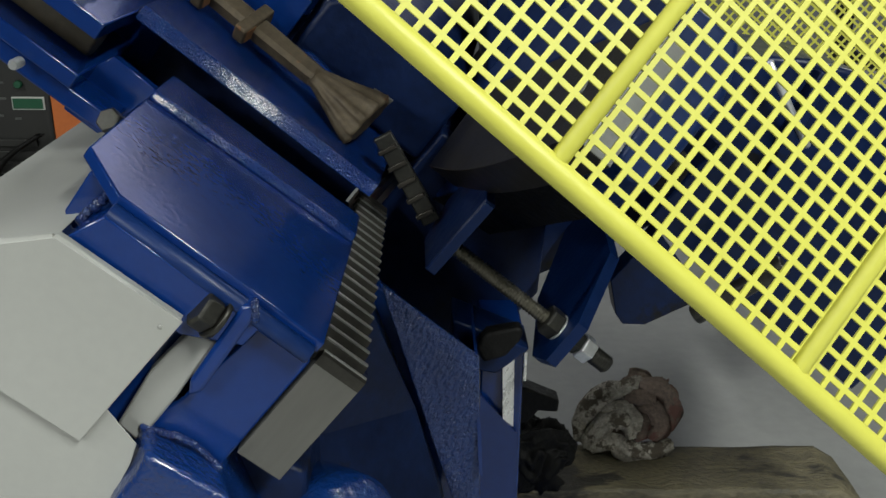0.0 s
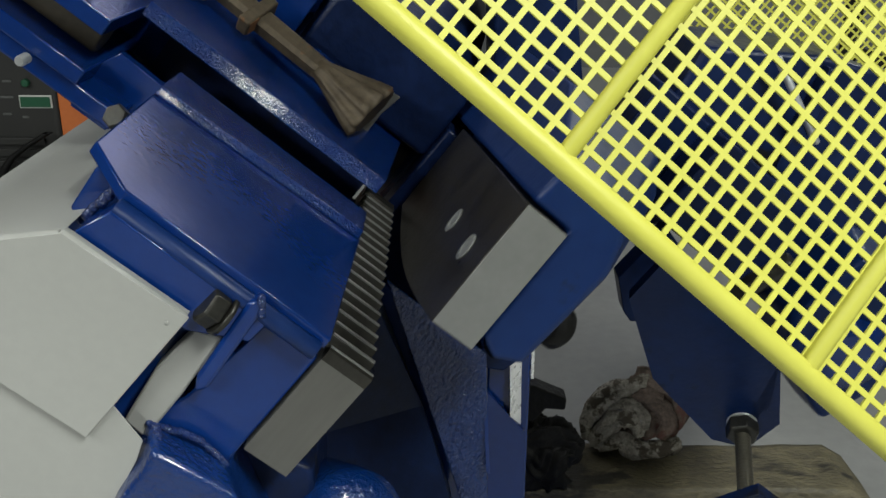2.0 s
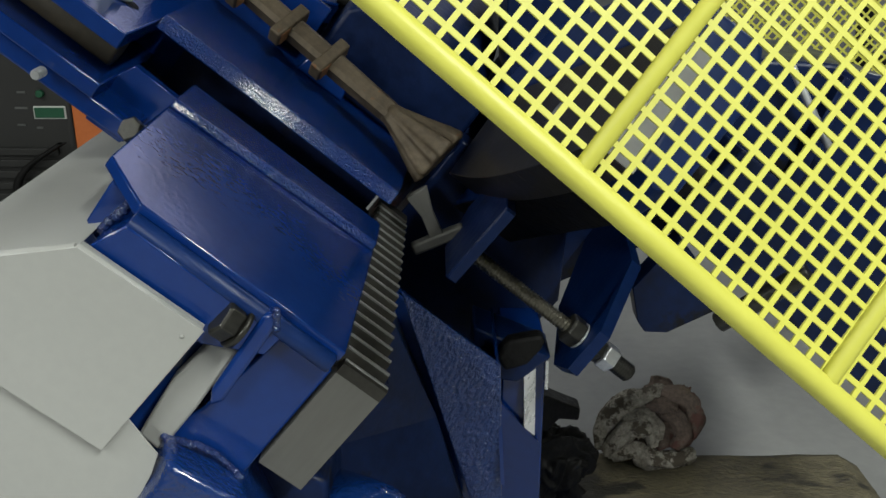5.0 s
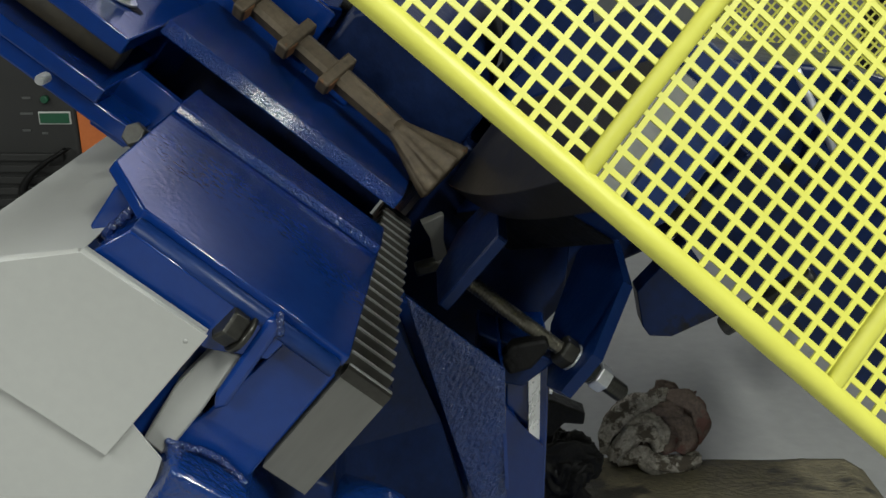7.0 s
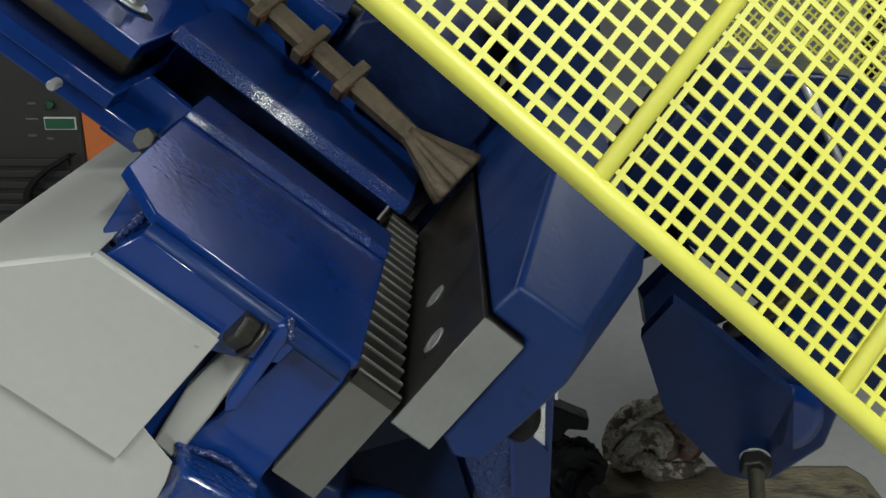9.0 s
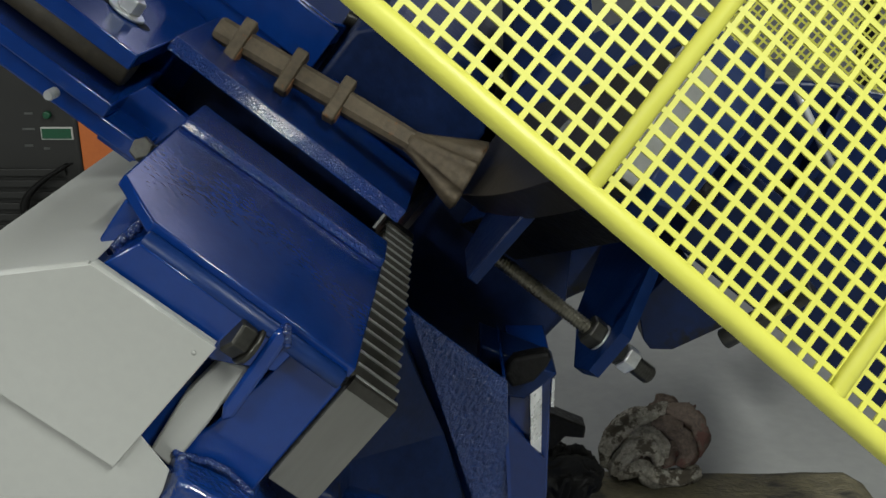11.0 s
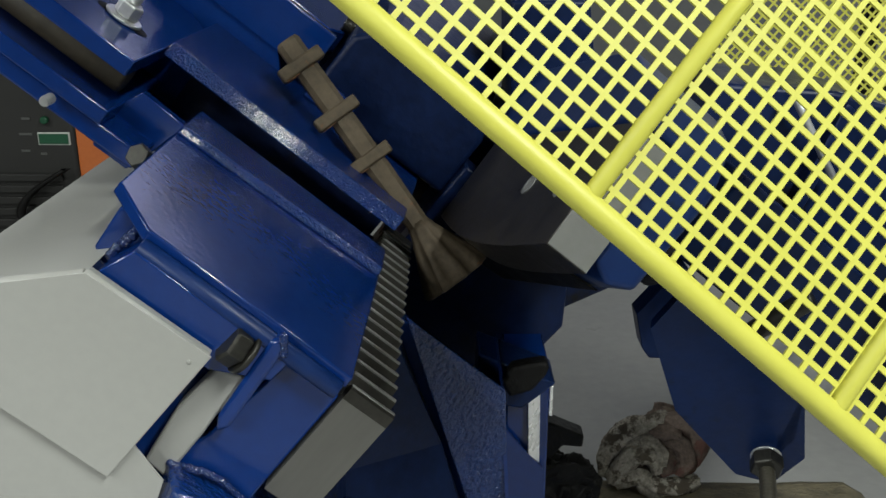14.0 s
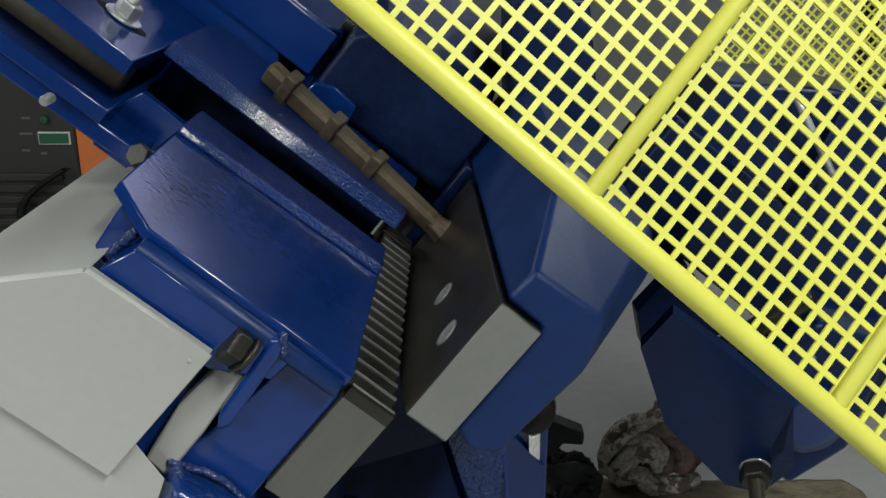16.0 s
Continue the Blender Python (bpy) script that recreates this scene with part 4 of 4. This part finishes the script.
def far_bench():
    """What shows through the guard: a dark parts stand with marked boxes."""
    b = thing("parts_rack", pose(1.62, 2.6, 0), "dark steel parts rack behind the shear", "rack")
    for x in (-0.4, 0.4):
        for y in (-0.2, 0.2):
            part("upright", box(x - 0.02, x + 0.02, y - 0.02, y + 0.02, 0, 1.3, 0.002), PLASTIC, b)
    for z in (0.45, 0.8, 1.15):
        part("shelf", box(-0.42, 0.42, -0.22, 0.22, z, z + 0.03, 0.003), PLASTIC, b)
    for k, (x, z, w, h) in enumerate(((-0.25, 0.48, 0.22, 0.2), (0.1, 0.48, 0.3, 0.26), (-0.2, 0.83, 0.3, 0.22), (0.2, 0.83, 0.26, 0.25), (0.0, 1.18, 0.4, 0.2))):
        bx = thing("stock_box", pose(1.62 + x, 2.5, z), "dark box with yellow marking on the rack", "box", "boxes on the rack")
        part("body", box(-w / 2, w / 2, -0.12, 0.12, 0, h, 0.004), PLASTIC, bx)
        for i in range(6):
            part("marking_bar", box(-w * 0.4 + i * w * 0.13, -w * 0.4 + i * w * 0.13 + w * 0.06, -0.124, -0.121, h * 0.3, h * 0.75), STRIPE, bx)


timber(), rag(), clamp(), welder(), far_bench()


# ---- what moves ----
def stock_pose(head, back, roll):
    """The rod's pose: its head's end at the first place, its shank towards the second, rolled about its length."""
    head, back = Vector(head), Vector(back)
    x = (head - back).normalized()
    z = (Vector((0, -0.6, 0.8)) - x * x.dot(Vector((0, -0.6, 0.8)))).normalized()
    m = Matrix((x, z.cross(x), z)).transposed().to_4x4()
    return MACH @ Matrix.Translation(head) @ m @ pose(0, 0, 0, roll, 0, 0)


def motions():
    # jaw: degrees of opening about the pivot
    opening = [(0, 24), (0.4, 23.5), (0.6, 21), (0.8, 18.8), (1, 17.5), (1.5, 14.2), (2, 7.93), (2.4, 2.9), (2.65, 0), (2.8, 1.0), (3, 4.68), (3.3, 8.8), (3.5, 11.8), (3.8, 18.7),
               (4.1, 22.5), (4.5, 24), (6.3, 24), (6.8, 23.3), (7.1, 20.5), (7.5, 16.6), (8, 11.05), (8.5, 5.4), (8.95, 0), (9.2, 3.9), (9.7, 12.2), (10.0, 18.5), (10.4, 23.3), (10.9, 24),
               (12.9, 24), (13.3, 21.5), (13.6, 19.3), (14, 17.9), (14.5, 16.75), (15, 15.1), (15.5, 9.1), (16, 2.8)]
    walk(JAW, [(t, pose(0, PIVOT_L, 0, -a, 0, 0)) for t, a in opening])
    # arm: degrees of swing about the hinge, and how far it has sunk with the jaw
    swing = [(0, 0, -0.0128), (0.25, 0, -0.002), (0.5, 1, 0.0092), (0.6, 16, 0.008), (0.7, 34, 0.006), (0.8, 49, 0.004), (0.9, 65, 0.002), (1.0, 79, 0), (1.1, 92, 0), (1.25, 103, 0), (1.5, 105, 0),
             (2.0, 106, 0.008), (2.65, 107, 0.035), (3.0, 104, 0.02), (3.1, 97, 0.014), (3.2, 84, 0.012), (3.3, 66, 0.016), (3.4, 34, 0.024), (3.5, 6, 0.030), (3.6, 0, 0.022), (4.0, 0, 0.0104), (4.2, 0, 0.006),
             (5.2, 0, -0.016), (6.0, 0, -0.020), (6.3, 0, -0.0153), (6.5, 0, -0.008), (7.0, 2, 0.0154), (7.1, 20, 0.012), (7.2, 40, 0.008), (7.3, 58, 0.004), (7.4, 70, 0.002), (7.5, 81, 0), (7.7, 95, 0), (7.9, 104, 0),
             (8.2, 105, 0.004), (8.9, 107, 0.035), (9.2, 105, 0.028), (9.4, 95, 0.018), (9.55, 60, 0.018), (9.7, 20, 0.026), (9.85, 0, 0.022), (10.4, 0, 0.0), (11.0, 0, -0.040), (11.5, 0, -0.048), (12.0, 0, -0.047),
             (12.5, 0, -0.031), (13.0, 0, -0.0075), (13.25, 1, 0.0067), (13.35, 20, 0.006), (13.45, 48, 0.004), (13.55, 68, 0.002), (13.7, 94, 0), (13.9, 104, 0), (14.2, 105, 0), (15.0, 106, 0.002), (15.5, 106, 0.012),
             (16, 107, 0.026)]
    walk(ARM, [(t, Matrix.Translation(HINGE + HINGE_AXIS * (0.1268 * a / 105) + Vector((0, 0, -sink))) @ Matrix.Rotation(radians(a * 94.6 / 105), 4, HINGE_AXIS)) for t, a, sink in swing])
    # lever: slides down with the jaw
    walk(LEVER, [(t, pose(0.43 + 0.006 * a, 0.37, 0.13 + 0.0165 * a, 0, 0.4 * a, 0)) for t, a in opening])
    # rod: head, a place on the shank, roll
    rows = [(0, (-0.100, 0.45, 0.092), (-0.288, 0.5, 0.085), 0), (1.5, (-0.107, 0.45, 0.095), (-0.292, 0.5, 0.088), 0), (2.4, (-0.105, 0.45, 0.096), (-0.292, 0.5, 0.088), 0),
            (3.0, (-0.075, 0.45, 0.110), (-0.270, 0.5, 0.094), 5), (3.5, (-0.062, 0.45, 0.103), (-0.255, 0.5, 0.094), 5), (4.2, (-0.039, 0.45, 0.101), (-0.218, 0.5, 0.098), 8),
            (6.3, (-0.016, 0.45, 0.102), (-0.205, 0.5, 0.103), 8), (7, (-0.012, 0.45, 0.094), (-0.211, 0.5, 0.096), 8), (9.0, (-0.005, 0.45, 0.098), (-0.210, 0.5, 0.102), 8),
            (9.4, (-0.006, 0.45, 0.10), (-0.215, 0.5, 0.10), 10), (11.3, (-0.004, 0.42, 0.132), (-0.367, 0.47, 0.068), 25), (11.6, (-0.004, 0.42, 0.133), (-0.369, 0.47, 0.071), 25),
            (12, (-0.010, 0.42, 0.111), (-0.356, 0.47, 0.078), 35), (12.4, (0.040, 0.41, 0.062), (-0.317, 0.46, 0.066), 75), (13.1, (0.053, 0.41, 0.049), (-0.317, 0.46, 0.074), 78),
            (13.35, (0.054, 0.41, 0.046), (-0.308, 0.46, 0.09), 65), (13.7, (0.063, 0.41, 0.026), (-0.283, 0.46, 0.135), 35), (14, (0.063, 0.41, 0.022), (-0.287, 0.46, 0.117), 32),
            (14.7, (0.060, 0.41, 0.018), (-0.288, 0.46, 0.117), 32), (15, (0.056, 0.41, 0.004), (-0.275, 0.46, 0.117), 32), (15.3, (0.036, 0.41, -0.004), (-0.278, 0.46, 0.095), 50),
            (15.6, (0.076, 0.392, 0.055), (-0.290, 0.46, 0.074), 76), (16, (0.078, 0.392, 0.055), (-0.288, 0.46, 0.075), 78)]
    walk(ROD, [(t, stock_pose(h, b, r)) for t, h, b, r in rows])
    # offcuts hang in the mouth, then drop to the base plate
    hang = MACH @ pose(-0.022, 0.40, 0.075, 0, -68, 0)
    tip = MACH @ pose(0.0, 0.38, 0.045, 20, -60, 10)
    floor_a, floor_b = pose(0.02, 1.15, 0.042, 90, 0, 30), pose(-0.1, 1.2, 0.042, 90, 0, -40)
    walk(RIBBED, [(0, hang), (0.9, hang), (1.2, tip), (1.35, MACH @ pose(0.10, 0.28, -0.05, 50, -40, 10)), (1.5, MACH @ pose(0.16, 0.19, -0.145, 80, -20, 20)), (1.75, floor_a), (16, floor_a)])
    wait = MACH @ pose(-0.10, 0.52, 0.085, 0, 0, 0)
    fore = MACH @ pose(-0.035, 0.42, 0.075, 0, -60, 0)
    low = MACH @ pose(0.022, 0.40, 0.030, 0, -50, 20)
    walk(TEE, [(0, wait), (2.5, wait), (3.0, fore), (3.6, fore), (3.8, MACH @ pose(-0.024, 0.40, 0.062, 0, -50, 0)), (4.2, MACH @ pose(-0.016, 0.40, 0.055, 0, -66, 0)), (6.3, low), (7.0, low),
               (7.15, MACH @ pose(0.06, 0.36, -0.02, 30, 0, 30)), (7.3, MACH @ pose(0.12, 0.28, -0.12, 60, 0, 50)), (7.55, floor_b), (16, floor_b)])


motions()
